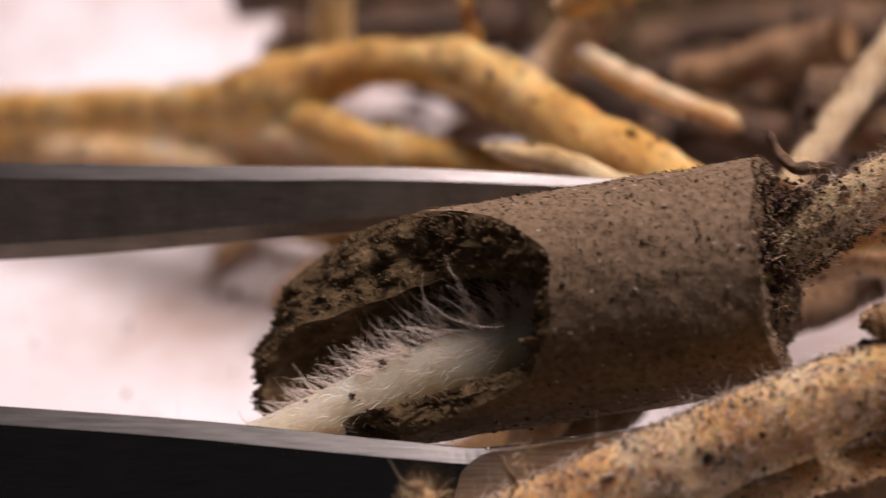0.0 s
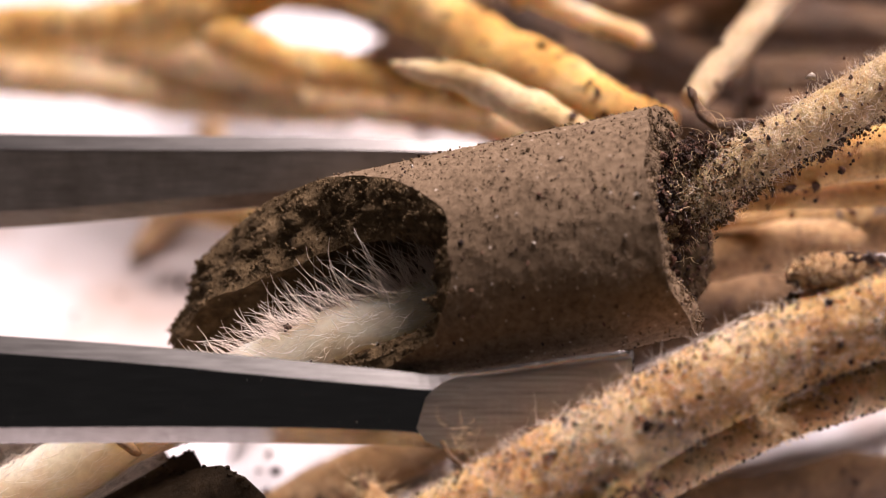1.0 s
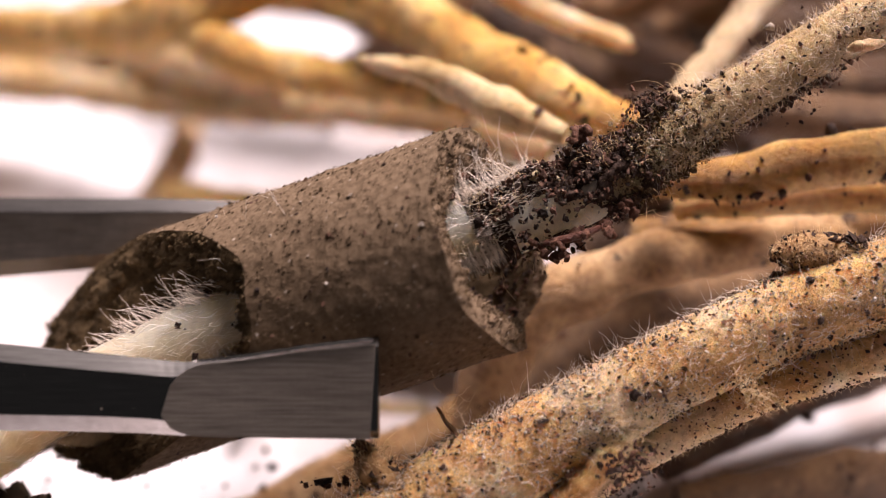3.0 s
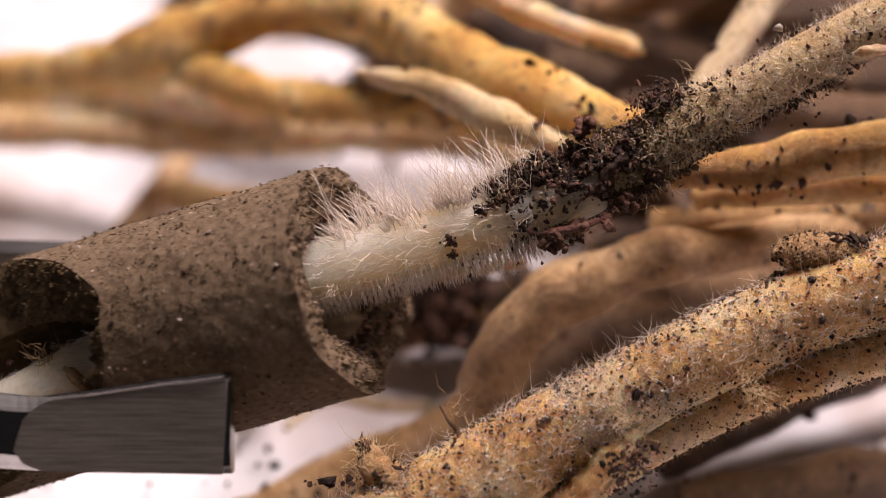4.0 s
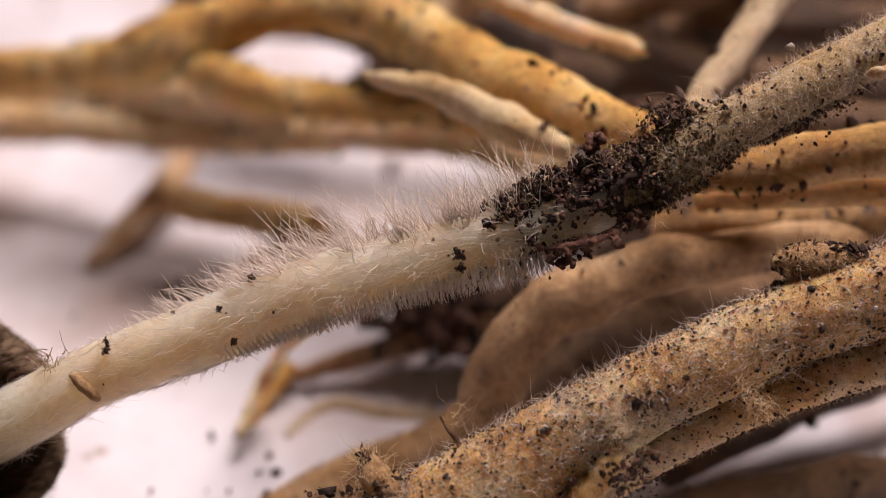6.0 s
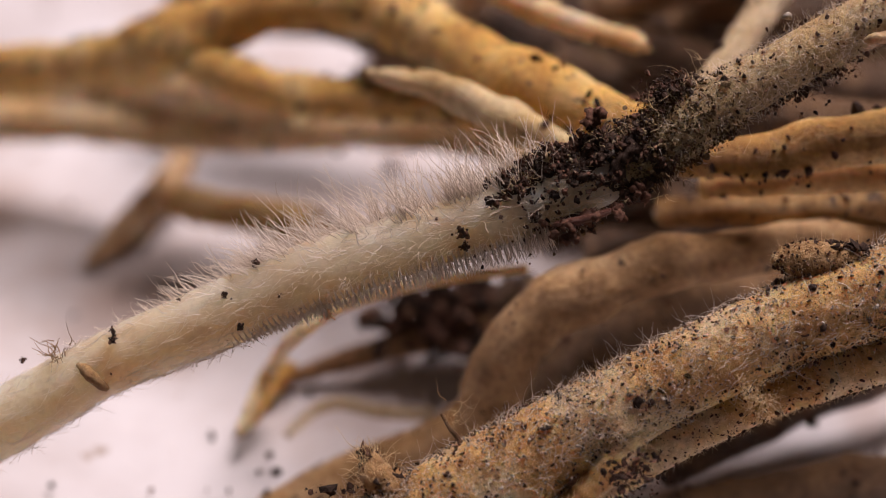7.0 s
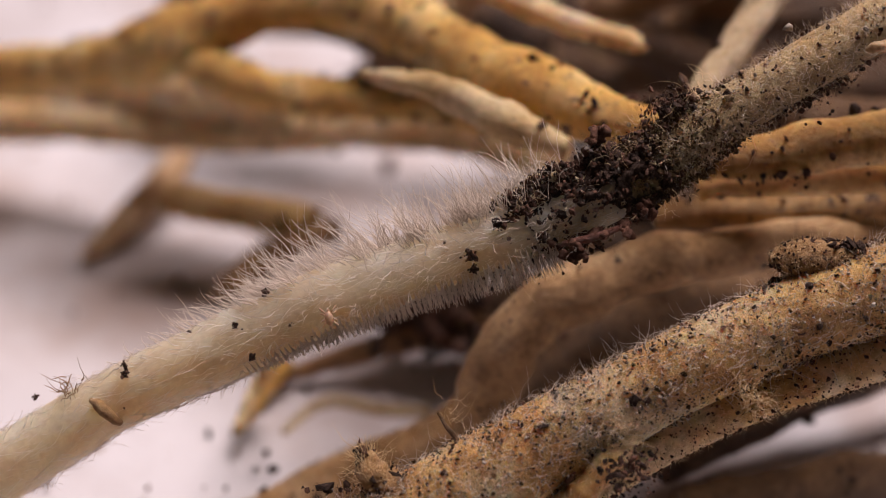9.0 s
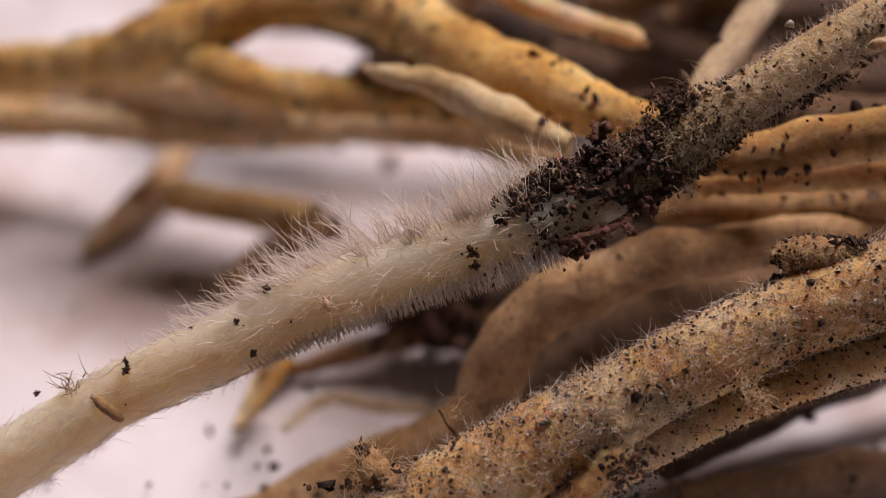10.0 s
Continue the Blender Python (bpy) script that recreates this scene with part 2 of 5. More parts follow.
ICO_V = np.array([(0, 0, 1), (0.89, 0, 0.45), (0.28, 0.85, 0.45), (-0.72, 0.53, 0.45), (-0.72, -0.53, 0.45), (0.28, -0.85, 0.45),
                  (0.72, 0.53, -0.45), (-0.28, 0.85, -0.45), (-0.89, 0, -0.45), (-0.28, -0.85, -0.45), (0.72, -0.53, -0.45), (0, 0, -1)])
ICO_F = np.array([(0, 1, 2), (0, 2, 3), (0, 3, 4), (0, 4, 5), (0, 5, 1), (1, 6, 2), (2, 7, 3), (3, 8, 4), (4, 9, 5), (5, 10, 1),
                  (2, 6, 7), (3, 7, 8), (4, 8, 9), (5, 9, 10), (1, 10, 6), (6, 11, 7), (7, 11, 8), (8, 11, 9), (9, 11, 10), (10, 11, 6)])


def grains(places, sizes, stretch=0.5):
    """Irregular grit: one crushed ball a grain."""
    n = len(places)
    ax = rng.normal(size=(n, 3, 3))
    q, _ = np.linalg.qr(ax)
    sc = 1 + stretch * rng.uniform(-1, 1, size=(n, 1, 3))
    v = ICO_V[None] * sc * rng.uniform(0.5, 1.3, size=(n, 12, 1))
    v = np.einsum("nij,nkj->nki", q, v) * np.asarray(sizes)[:, None, None] + np.asarray(places)[:, None]
    f = ICO_F[None] + (np.arange(n) * 12)[:, None, None]
    return v.reshape(-1, 3), f.reshape(-1, 3)


def soft_ball():
    bm = bmesh.new()
    bmesh.ops.create_icosphere(bm, subdivisions=2, radius=1.0)
    v = np.array([q.co for q in bm.verts])
    f = np.array([[w.index for w in q.verts] for q in bm.faces])
    bm.free()
    return v, f


BALL_V, BALL_F = soft_ball()


def crumbs(places, sizes, stretch=0.5):
    """Larger torn crumbs of humus: crumpled, folded lumps."""
    n, m = len(places), len(BALL_V)
    q, _ = np.linalg.qr(rng.normal(size=(n, 3, 3)))
    fold = np.einsum("nij,kj->nki", rng.normal(0, 1.6, (n, 3, 3)), BALL_V) + rng.uniform(0, 6, (n, 1, 3))
    r = 1 + 0.28 * np.sin(2.0 * fold[..., 0]) + 0.22 * np.sin(3.0 * fold[..., 1]) + 0.14 * rng.normal(size=(n, m))
    v = BALL_V[None] * np.clip(r, 0.25, None)[..., None] * (1 + stretch * rng.uniform(-1, 0.7, (n, 1, 3)))
    v = np.einsum("nij,nkj->nki", q, v) * np.asarray(sizes)[:, None, None] + np.asarray(places)[:, None]
    f = BALL_F[None] + (np.arange(n) * m)[:, None, None]
    return v.reshape(-1, 3), f.reshape(-1, 3)


def on_rod(line, fr, n, lo=0.0, hi=1.0, bias=None, lift=1.0):
    """Random places on a rod: place, outward normal, share along it. bias keeps those that it accepts."""
    t, s, u = fr
    f = rng.uniform(lo, hi, n)
    a = rng.uniform(0, 2 * np.pi, n)
    if bias is not None:
        keep = rng.uniform(size=n) < bias(f, a)
        f, a = f[keep], a[keep]
    i = np.minimum((f * (len(line) - 1)).astype(int), len(line) - 2)
    w = (f * (len(line) - 1) - i)[:, None]
    c = line[i] * (1 - w) + line[i + 1] * w
    nrm = np.cos(a)[:, None] * u[i] + np.sin(a)[:, None] * s[i]
    return c[:, :3] + nrm * c[:, 3:] * lift, nrm, f, a, t[i]


def hairs(roots, ways, lengths, radius, bend=0.35, segs=5, wave=0.14):
    """Fine curved hairs, each a tapered three-sided rod."""
    n = len(roots)
    ways = ways / np.linalg.norm(ways, axis=1)[:, None]
    side = np.cross(ways, rng.normal(size=(n, 3)))
    side /= np.linalg.norm(side, axis=1)[:, None]
    other = np.cross(ways, side)
    h = np.linspace(0, 1, segs)[None, :, None]
    L = np.asarray(lengths)[:, None, None]
    wig = rng.uniform(-1, 1, (n, 1, 1)) * wave
    c = roots[:, None] + ways[:, None] * h * L + side[:, None] * (bend * rng.uniform(0.1, 1, (n, 1, 1)) * h ** 2.5 + wig * np.sin(h * 5)) * L + other[:, None] * 0.5 * wave * np.sin(h * 9 + rng.uniform(0, 6, (n, 1, 1))) * h * L
    a = np.arange(3) * 2 * np.pi / 3
    r = radius * (1 - 0.65 * h)[..., None] * rng.uniform(0.7, 1.3, (n, 1, 1, 1))
    v = c[:, :, None] + r * (np.cos(a)[None, None, :, None] * side[:, None, None] + np.sin(a)[None, None, :, None] * other[:, None, None])
    f = grid_faces(segs, 3)[None] + (np.arange(n) * segs * 3)[:, None, None]
    return v.reshape(-1, 3), f.reshape(-1, 4)


# ---- the bench ----
def slab(x0, x1, y0, y1, z0, z1):
    v = [(x, y, z) for z in (z0, z1) for y in (y0, y1) for x in (x0, x1)]
    return np.array(v, float), [[0, 2, 3, 1], [4, 5, 7, 6], [0, 1, 5, 4], [1, 3, 7, 5], [3, 2, 6, 7], [2, 0, 4, 6]]


v, f = slab(-250, 250, -170, 300, -20.0, -0.6)
tagged(part("desk", v, f, DESK, smooth=False), "dark grey-brown desk top under the paper", "desk", kind="structure")

nx = ny = 141
gx, gy = np.meshgrid(np.linspace(-105, 105, nx), np.linspace(-12, 150, ny))
flat = np.stack([gx.ravel(), gy.ravel(), 0 * gx.ravel()], 1)
gz = 0.25 * lumps(flat, 0.09, 3) + 0.16 * lumps(flat * (1, 2.2, 1), 0.16, 4)
top = np.stack([gx.ravel(), gy.ravel(), gz - 0.1], 1)
v = np.vstack([top, top - (0, 0, 0.12)])
f = np.vstack([grid_faces(ny, nx, False)[:, ::-1], grid_faces(ny, nx, False) + nx * ny])
tagged(part("paper", v, f, PAPER), "white sheet of paper with brown stains and soil specks", "paper", kind="structure")


def paper_specks():
    n = 420
    p = np.stack([rng.uniform(-26, 26, n), rng.uniform(-6, 46, n), np.full(n, 0.05)], 1)
    size = 0.62 * rng.uniform(0.05, 0.28, n) ** 1.3
    # the larger crumbs near the white root
    big = np.array([(-7.91, 13.23, 0.1), (-4.87, 3.66, 0.1), (-7.58, 2.82, 0.1), (-10.21, 3.06, 0.1), (-5.58, 2.82, 0.1), (-1.77, 20.72, 0.1), (-10.88, 11.46, 0.1)])
    p, size = np.vstack([p, big]), np.append(size, [0.19, 0.11, 0.08, 0.1, 0.07, 0.3, 0.12])
    v, f = grains(p, size)
    tagged(part("soil_crumbs", v, f, HUMUS), "dark soil crumbs scattered over white paper", "soil", kind="stuff")


paper_specks()


# ---- the root system behind ----
root_system = thing("root_system", (2.09, 19.29, 3.50), "tangle of golden and tan roots lying on paper", "root system")


lower_roots = thing("root_bundle", (1.88, 10.01, 1.00), "tan and amber roots lying bent across the paper", "root bundle")
amber_roots = thing("root_bundle", (9.43, 3.55, 9.16), "flattened amber roots with dark soil and shade along their sides", "root bundle")
pale_root = thing("root", (0.23, 6.53, 9.51), "pale peeling root lying over a golden one", "root")
root_tip = thing("root", (-9.59, 16.13, 0.93), "tapering orange-brown root tip lying on the paper", "root")


def back_root(points, material, seed, n_grit=60, label="", under=None):
    line = spline(points, 0.6)
    uneven = 1 + 0.16 * lumps(line[:, :3], 0.45, seed + 40) + 0.08 * lumps(line[:, :3], 1.3, seed + 41)
    bow = 0.22 * np.stack([lumps(line[:, :3], 0.22, seed + 42 + k) for k in range(3)], 1)
    line = np.hstack([line[:, :3] + bow * line[:, 3:], line[:, 3:] * uneven[:, None]])
    v, f, line, fr = sweep(line, 0.35, 26, 0.16, seed)
    ob = part("root", v, f, material, under or root_system, label)
    if n_grit:
        p, *_ = on_rod(line, fr, n_grit * 2)
        v, f = grains(p, 0.014 + rng.exponential(0.038, len(p)), 0.7)
        part("soil_grit", v, f, HUMUS, ob, kind="stuff")
    return ob


back_root([(-21.87, 19.60, 2.95, 0.80), (-18.45, 18.68, 3.76, 0.82), (-14.82, 17.23, 4.84, 0.80), (-13.50, 16.88, 5.24, 0.79), (-11.59, 16.06, 5.81, 0.78), (-9.74, 15.30, 6.50, 0.90), (-7.94, 14.59, 7.26, 1.02), (-6.25, 14.44, 8.01, 0.85), (-4.90, 14.19, 8.58, 0.71), (-3.58, 13.78, 8.86, 0.67), (-2.28, 13.31, 9.06, 0.73), (-0.99, 11.64, 9.17, 0.90), (0.24, 9.96, 9.25, 0.90), (1.68, 7.74, 9.41, 0.88), (3.05, 6.09, 9.54, 0.85), (4.37, 4.98, 9.62, 0.62), (5.54, 4.16, 9.61, 0.44)], GOLD, 1, 620, "thick golden root with soil grit, arching over the paper")
back_root([(-22.20, 20.11, 1.84, 0.66), (-18.78, 19.27, 2.38, 0.69), (-15.28, 18.41, 2.89, 0.68), (-13.03, 17.95, 3.09, 0.69), (-10.82, 17.47, 3.25, 0.67), (-8.40, 16.48, 3.55, 0.64), (-6.05, 15.56, 3.94, 0.63), (-3.77, 14.68, 4.43, 0.62), (-1.55, 13.80, 4.91, 0.63), (0.26, 12.84, 5.25, 0.65), (1.86, 11.74, 5.34, 0.58), (3.43, 11.08, 5.19, 0.48)], STRAW, 2, 320, "long tan root lying behind the others")
back_root([(-7.90, 14.21, 7.22, 0.65), (-6.53, 13.38, 6.97, 0.68), (-5.02, 12.56, 6.75, 0.64), (-3.39, 11.91, 6.82, 0.60), (-1.79, 11.35, 7.06, 0.56), (-0.22, 10.73, 7.19, 0.53), (1.17, 10.19, 7.05, 0.40)], GOLD, 3, 160, "golden branch running under the arch")
back_root([(-22.39, 20.89, 1.99, 0.52), (-19.01, 20.32, 2.60, 0.51), (-15.40, 19.26, 3.36, 0.47), (-12.96, 18.81, 3.58, 0.48), (-10.64, 17.96, 4.11, 0.53), (-9.09, 17.11, 4.63, 0.52), (-7.58, 16.15, 4.98, 0.58), (-6.00, 15.53, 4.90, 0.54), (-4.44, 14.97, 4.92, 0.44)], STRAW, 4, 60)
back_root([(-2.06, 7.83, 9.56, 0.07), (-1.36, 7.49, 9.57, 0.25), (-0.20, 6.83, 9.62, 0.36), (0.93, 5.85, 9.53, 0.44), (2.02, 4.87, 9.43, 0.43), (3.10, 4.28, 9.21, 0.27)], PALE, 5, 26, "pale peeling side root", under=pale_root)
back_root([(5.30, 8.60, 9.90, 0.09), (4.94, 8.86, 9.94, 0.25), (4.09, 9.36, 10.01, 0.31), (3.07, 9.89, 10.13, 0.33), (2.05, 10.65, 10.25, 0.33), (1.01, 11.67, 10.40, 0.34)], STRAW, 6, 30, "short pale broken rootlet")
back_root([(6.16, 5.34, 9.85, 0.36), (7.19, 7.04, 10.40, 0.43), (8.37, 8.91, 11.22, 0.45), (9.47, 10.51, 12.01, 0.46)], BEIGE, 7, 20, "straight pale stalk rising from the tangle")
back_root([(12.29, 3.54, 10.13, 0.62), (10.77, 3.30, 10.11, 0.64), (9.42, 3.10, 9.97, 0.64), (8.08, 2.97, 9.74, 0.58), (6.91, 3.08, 9.53, 0.44), (5.64, 3.55, 9.16, 0.33)], AMBER, 8, 45, "amber root with dark soil and shade along its side", under=amber_roots)
back_root([(12.54, 3.79, 8.57, 0.47), (10.88, 3.76, 8.71, 0.41), (9.24, 3.73, 8.66, 0.38), (7.63, 3.88, 8.52, 0.38), (6.31, 4.18, 8.23, 0.36)], AMBER, 17, 25, "flattened amber root beneath the first", under=amber_roots)
back_root([(12.91, 4.82, 7.34, 0.48), (10.94, 4.80, 7.32, 0.48), (8.97, 4.79, 7.29, 0.45), (7.02, 4.96, 7.20, 0.42), (5.36, 5.24, 6.88, 0.40)], OCHRE, 9, 40, under=amber_roots)
back_root([(13.04, 5.00, 6.66, 0.48), (10.98, 4.62, 6.61, 0.54), (9.21, 4.21, 6.69, 0.59), (7.19, 3.76, 6.72, 0.67), (5.50, 3.45, 6.58, 0.75), (4.09, 3.10, 6.37, 0.80), (2.85, 2.81, 5.86, 0.83), (1.89, 2.58, 5.06, 0.83), (1.29, 2.59, 3.89, 0.81), (0.94, 2.55, 2.62, 0.74), (0.78, 2.62, 1.53, 0.66)], DUN, 10, 30, "bent tan root arching down to the paper", under=lower_roots)
back_root([(9.10, 6.00, 4.39, 0.53), (7.41, 5.41, 4.37, 0.70), (5.75, 4.85, 4.20, 0.87), (4.29, 4.41, 3.83, 0.93), (3.14, 4.12, 2.94, 0.87), (2.43, 3.90, 1.76, 0.76), (2.01, 3.69, 0.59, 0.65)], RUST, 11, 80, "reddish-brown root under the bent one", under=lower_roots)
back_root([(1.72, 4.53, 1.65, 0.68), (0.38, 4.04, 1.20, 0.68), (-0.94, 3.55, 0.76, 0.68), (-2.25, 3.10, 0.37, 0.67), (-3.55, 2.47, 0.07, 0.67), (-5.09, 1.61, -0.21, 0.63)], DUN, 12, 60, "tan root lying low on the paper", under=lower_roots)
back_root([(2.09, 4.83, 5.60, 0.12), (0.52, 4.77, 5.40, 0.16), (-1.20, 4.52, 5.20, 0.17), (-2.77, 4.16, 4.80, 0.18), (-3.91, 3.66, 4.10, 0.18), (-4.69, 6.16, 1.60, 0.18), (-5.11, 5.42, 1.10, 0.17), (-5.36, 4.54, 0.80, 0.13)], STRAW, 13, 12, "thin orange rootlet curling to the paper", under=lower_roots)
back_root([(1.95, 7.74, 2.41, 0.31), (0.56, 7.88, 1.85, 0.37), (-1.00, 8.01, 1.28, 0.38), (-2.58, 7.98, 0.82, 0.31), (-3.84, 7.79, 0.49, 0.24), (-4.62, 7.63, 0.22, 0.16)], UMBER, 14, 20, under=lower_roots)
back_root([(-4.25, 7.55, 0.87, 0.22), (-4.75, 6.99, 0.50, 0.25), (-5.13, 6.47, 0.21, 0.23), (-5.43, 5.90, 0.01, 0.20), (-5.58, 5.37, -0.10, 0.11)], GOLD, 18, 10, "short orange rootlet standing on the paper", under=lower_roots)
back_root([(-0.37, 6.53, -0.09, 0.22), (-1.61, 6.53, -0.09, 0.22), (-2.87, 6.99, -0.10, 0.23), (-3.71, 6.50, -0.14, 0.22), (-4.25, 5.42, -0.02, 0.12)], BEIGE, 19, 8, under=lower_roots)
back_root([(-8.27, 14.13, 2.47, 0.44), (-7.50, 13.90, 2.48, 0.54), (-6.12, 13.50, 2.39, 0.59), (-4.74, 13.02, 2.35, 0.62), (-3.78, 12.57, 2.37, 0.56)], AMBER, 15, 20, "broken orange-brown root end on the paper", under=lower_roots)
back_root([(-3.06, 12.71, 2.22, 0.43), (-4.37, 12.08, 1.93, 0.43), (-5.63, 11.19, 1.58, 0.43), (-6.41, 10.55, 1.27, 0.29)], UMBER, 20, 20, under=lower_roots)
back_root([(-8.09, 19.81, 2.32, 0.48), (-8.28, 18.95, 1.82, 0.49), (-8.54, 17.79, 1.41, 0.52), (-9.19, 16.42, 1.05, 0.53), (-9.95, 15.29, 0.68, 0.44), (-10.59, 14.49, 0.50, 0.24), (-10.93, 14.20, 0.39, 0.09)], TAN, 16, 10, "tapering orange-brown root tip on the paper", under=root_tip)


def stray_roots(rows, seed):
    """Short root pieces crossing behind, each bent once; BROWN ones stand in for shade."""
    for i, (a, b, c, m) in enumerate(rows):
        back_root([a, b, c], m, seed + i, 30, under=lower_roots if b[1] < 14 else None)


# roots added behind the arch to darken the paper seen through its loop
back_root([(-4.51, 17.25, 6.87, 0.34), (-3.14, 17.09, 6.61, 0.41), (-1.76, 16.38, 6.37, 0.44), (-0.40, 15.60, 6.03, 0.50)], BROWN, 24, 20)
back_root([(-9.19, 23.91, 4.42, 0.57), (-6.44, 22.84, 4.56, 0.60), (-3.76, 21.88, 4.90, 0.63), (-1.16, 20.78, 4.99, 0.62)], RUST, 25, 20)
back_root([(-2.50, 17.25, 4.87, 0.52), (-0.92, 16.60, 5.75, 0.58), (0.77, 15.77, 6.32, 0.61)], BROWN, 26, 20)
stray_roots((
    ((-6.30, 16.95, 11.36, 0.62), (-6.25, 16.52, 9.61, 0.63), (-6.20, 16.15, 7.97, 0.57), PALE),
    ((-2.30, 14.80, 10.63, 0.18), (-2.00, 14.71, 9.47, 0.21), (-1.89, 14.73, 8.52, 0.21), GOLD),
    ((2.21, 15.98, 10.68, 0.65), (1.18, 15.72, 9.22, 0.69), (0.26, 15.57, 7.97, 0.66), TAN),
    ((5.97, 13.07, 11.64, 0.62), (4.31, 13.14, 10.56, 0.69), (1.84, 13.41, 9.43, 0.47), GOLD),
    ((3.62, 12.34, 11.18, 0.21), (2.71, 12.31, 10.73, 0.31), (1.64, 12.27, 9.85, 0.19), PALE),
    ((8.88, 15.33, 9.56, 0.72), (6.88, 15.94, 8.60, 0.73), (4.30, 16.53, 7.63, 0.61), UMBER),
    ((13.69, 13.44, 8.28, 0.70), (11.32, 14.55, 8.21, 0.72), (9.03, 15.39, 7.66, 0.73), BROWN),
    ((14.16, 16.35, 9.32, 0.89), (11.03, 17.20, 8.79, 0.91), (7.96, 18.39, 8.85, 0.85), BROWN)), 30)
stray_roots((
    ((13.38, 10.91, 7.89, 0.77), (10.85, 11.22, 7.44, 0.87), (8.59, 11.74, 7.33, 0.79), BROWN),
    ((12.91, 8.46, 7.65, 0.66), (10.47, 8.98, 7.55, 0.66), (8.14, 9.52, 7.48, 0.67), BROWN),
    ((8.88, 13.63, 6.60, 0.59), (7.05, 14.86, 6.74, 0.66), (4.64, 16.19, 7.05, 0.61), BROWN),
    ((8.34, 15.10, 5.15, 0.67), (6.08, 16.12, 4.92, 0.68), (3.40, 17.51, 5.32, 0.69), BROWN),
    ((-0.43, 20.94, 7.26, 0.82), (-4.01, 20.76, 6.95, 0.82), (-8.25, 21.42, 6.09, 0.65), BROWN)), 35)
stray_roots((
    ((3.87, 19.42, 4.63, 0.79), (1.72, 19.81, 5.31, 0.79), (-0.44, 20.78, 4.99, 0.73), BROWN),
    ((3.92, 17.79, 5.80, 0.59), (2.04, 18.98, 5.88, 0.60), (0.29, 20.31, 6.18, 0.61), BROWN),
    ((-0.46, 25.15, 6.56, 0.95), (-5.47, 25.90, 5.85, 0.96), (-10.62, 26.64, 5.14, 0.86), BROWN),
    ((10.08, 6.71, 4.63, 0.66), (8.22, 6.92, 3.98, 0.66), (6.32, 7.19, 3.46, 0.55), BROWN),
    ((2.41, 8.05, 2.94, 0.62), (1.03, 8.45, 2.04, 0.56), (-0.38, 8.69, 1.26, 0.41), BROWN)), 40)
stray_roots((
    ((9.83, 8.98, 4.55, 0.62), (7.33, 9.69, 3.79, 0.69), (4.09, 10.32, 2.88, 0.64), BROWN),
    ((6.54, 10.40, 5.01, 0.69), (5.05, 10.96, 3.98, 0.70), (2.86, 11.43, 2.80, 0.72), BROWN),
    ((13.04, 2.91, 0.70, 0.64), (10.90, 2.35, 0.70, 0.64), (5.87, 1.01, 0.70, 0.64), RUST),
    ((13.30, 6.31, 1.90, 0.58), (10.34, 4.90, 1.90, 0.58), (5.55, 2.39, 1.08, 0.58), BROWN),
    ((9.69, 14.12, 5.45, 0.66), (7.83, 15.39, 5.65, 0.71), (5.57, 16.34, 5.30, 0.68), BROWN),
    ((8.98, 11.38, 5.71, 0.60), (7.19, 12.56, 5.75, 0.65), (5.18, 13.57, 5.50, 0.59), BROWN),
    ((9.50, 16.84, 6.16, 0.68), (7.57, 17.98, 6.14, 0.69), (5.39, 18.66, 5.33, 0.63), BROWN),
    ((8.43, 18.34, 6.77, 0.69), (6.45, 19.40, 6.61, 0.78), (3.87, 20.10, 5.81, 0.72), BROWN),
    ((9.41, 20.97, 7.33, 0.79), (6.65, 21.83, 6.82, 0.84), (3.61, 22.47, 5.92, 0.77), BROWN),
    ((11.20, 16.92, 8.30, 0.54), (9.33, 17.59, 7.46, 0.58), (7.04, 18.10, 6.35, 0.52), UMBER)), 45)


def humus_shade_bed():
    """Dark soil caught under the tangle, also standing in for the shade there."""
    n = 6500
    p = np.stack([rng.normal(10.5, 4, n), rng.normal(33, 5.5, n), np.abs(rng.normal(0, 0.7, n)) + 0.1], 1)
    v, f = grains(p, rng.uniform(0.12, 0.6, n))
    part("soil_shade_bed", v, f, CRUMB, lower_roots, "dark soil under the roots, standing in for shade too", kind="stuff")


humus_shade_bed()


def soil_shade_seam():
    """Dark soil lodged along the amber root's lower side, doubling as the gap's shadow."""
    ln = spline([(12.29, 3.54, 10.13, 0.62), (10.77, 3.30, 10.11, 0.64), (9.42, 3.10, 9.97, 0.64), (8.08, 2.97, 9.74, 0.58), (6.91, 3.08, 9.53, 0.44)], 0.1)
    fr_ = frames_along(ln)
    p, n, *_ = on_rod(ln, fr_, 2200, 0, 1, lambda fq, aq: np.exp(-((aq - 4.1) / 0.22) ** 2))
    keep = lumps(p, 0.9, 88) + 0.5 * lumps(p, 2.5, 89) > -0.2
    p, n = p[keep], n[keep]
    v, f = grains(p + n * rng.exponential(0.06, (len(p), 1)), 0.012 + rng.exponential(0.026, len(p)), 0.7)
    part("soil_shade_seam", v, f, HUMUS, amber_roots, "dark soil and gap shade along a root", kind="stuff")


soil_shade_seam()


def hollow_soil_shade():
    """Dark crumbs in the hollow under the bent root, also painting its deep shadow."""
    c = np.array((0.53, 8.58, 1.85))
    n = 700
    v, f = grains(c + rng.normal(0, 1, (n, 3)) * (0.95, 0.5, 0.34), rng.uniform(0.06, 0.3, n), 0.6)
    part("soil_shade_bed", v, f, HUMUS, lower_roots, "dark soil and stand-in shadow in a hollow", kind="stuff")


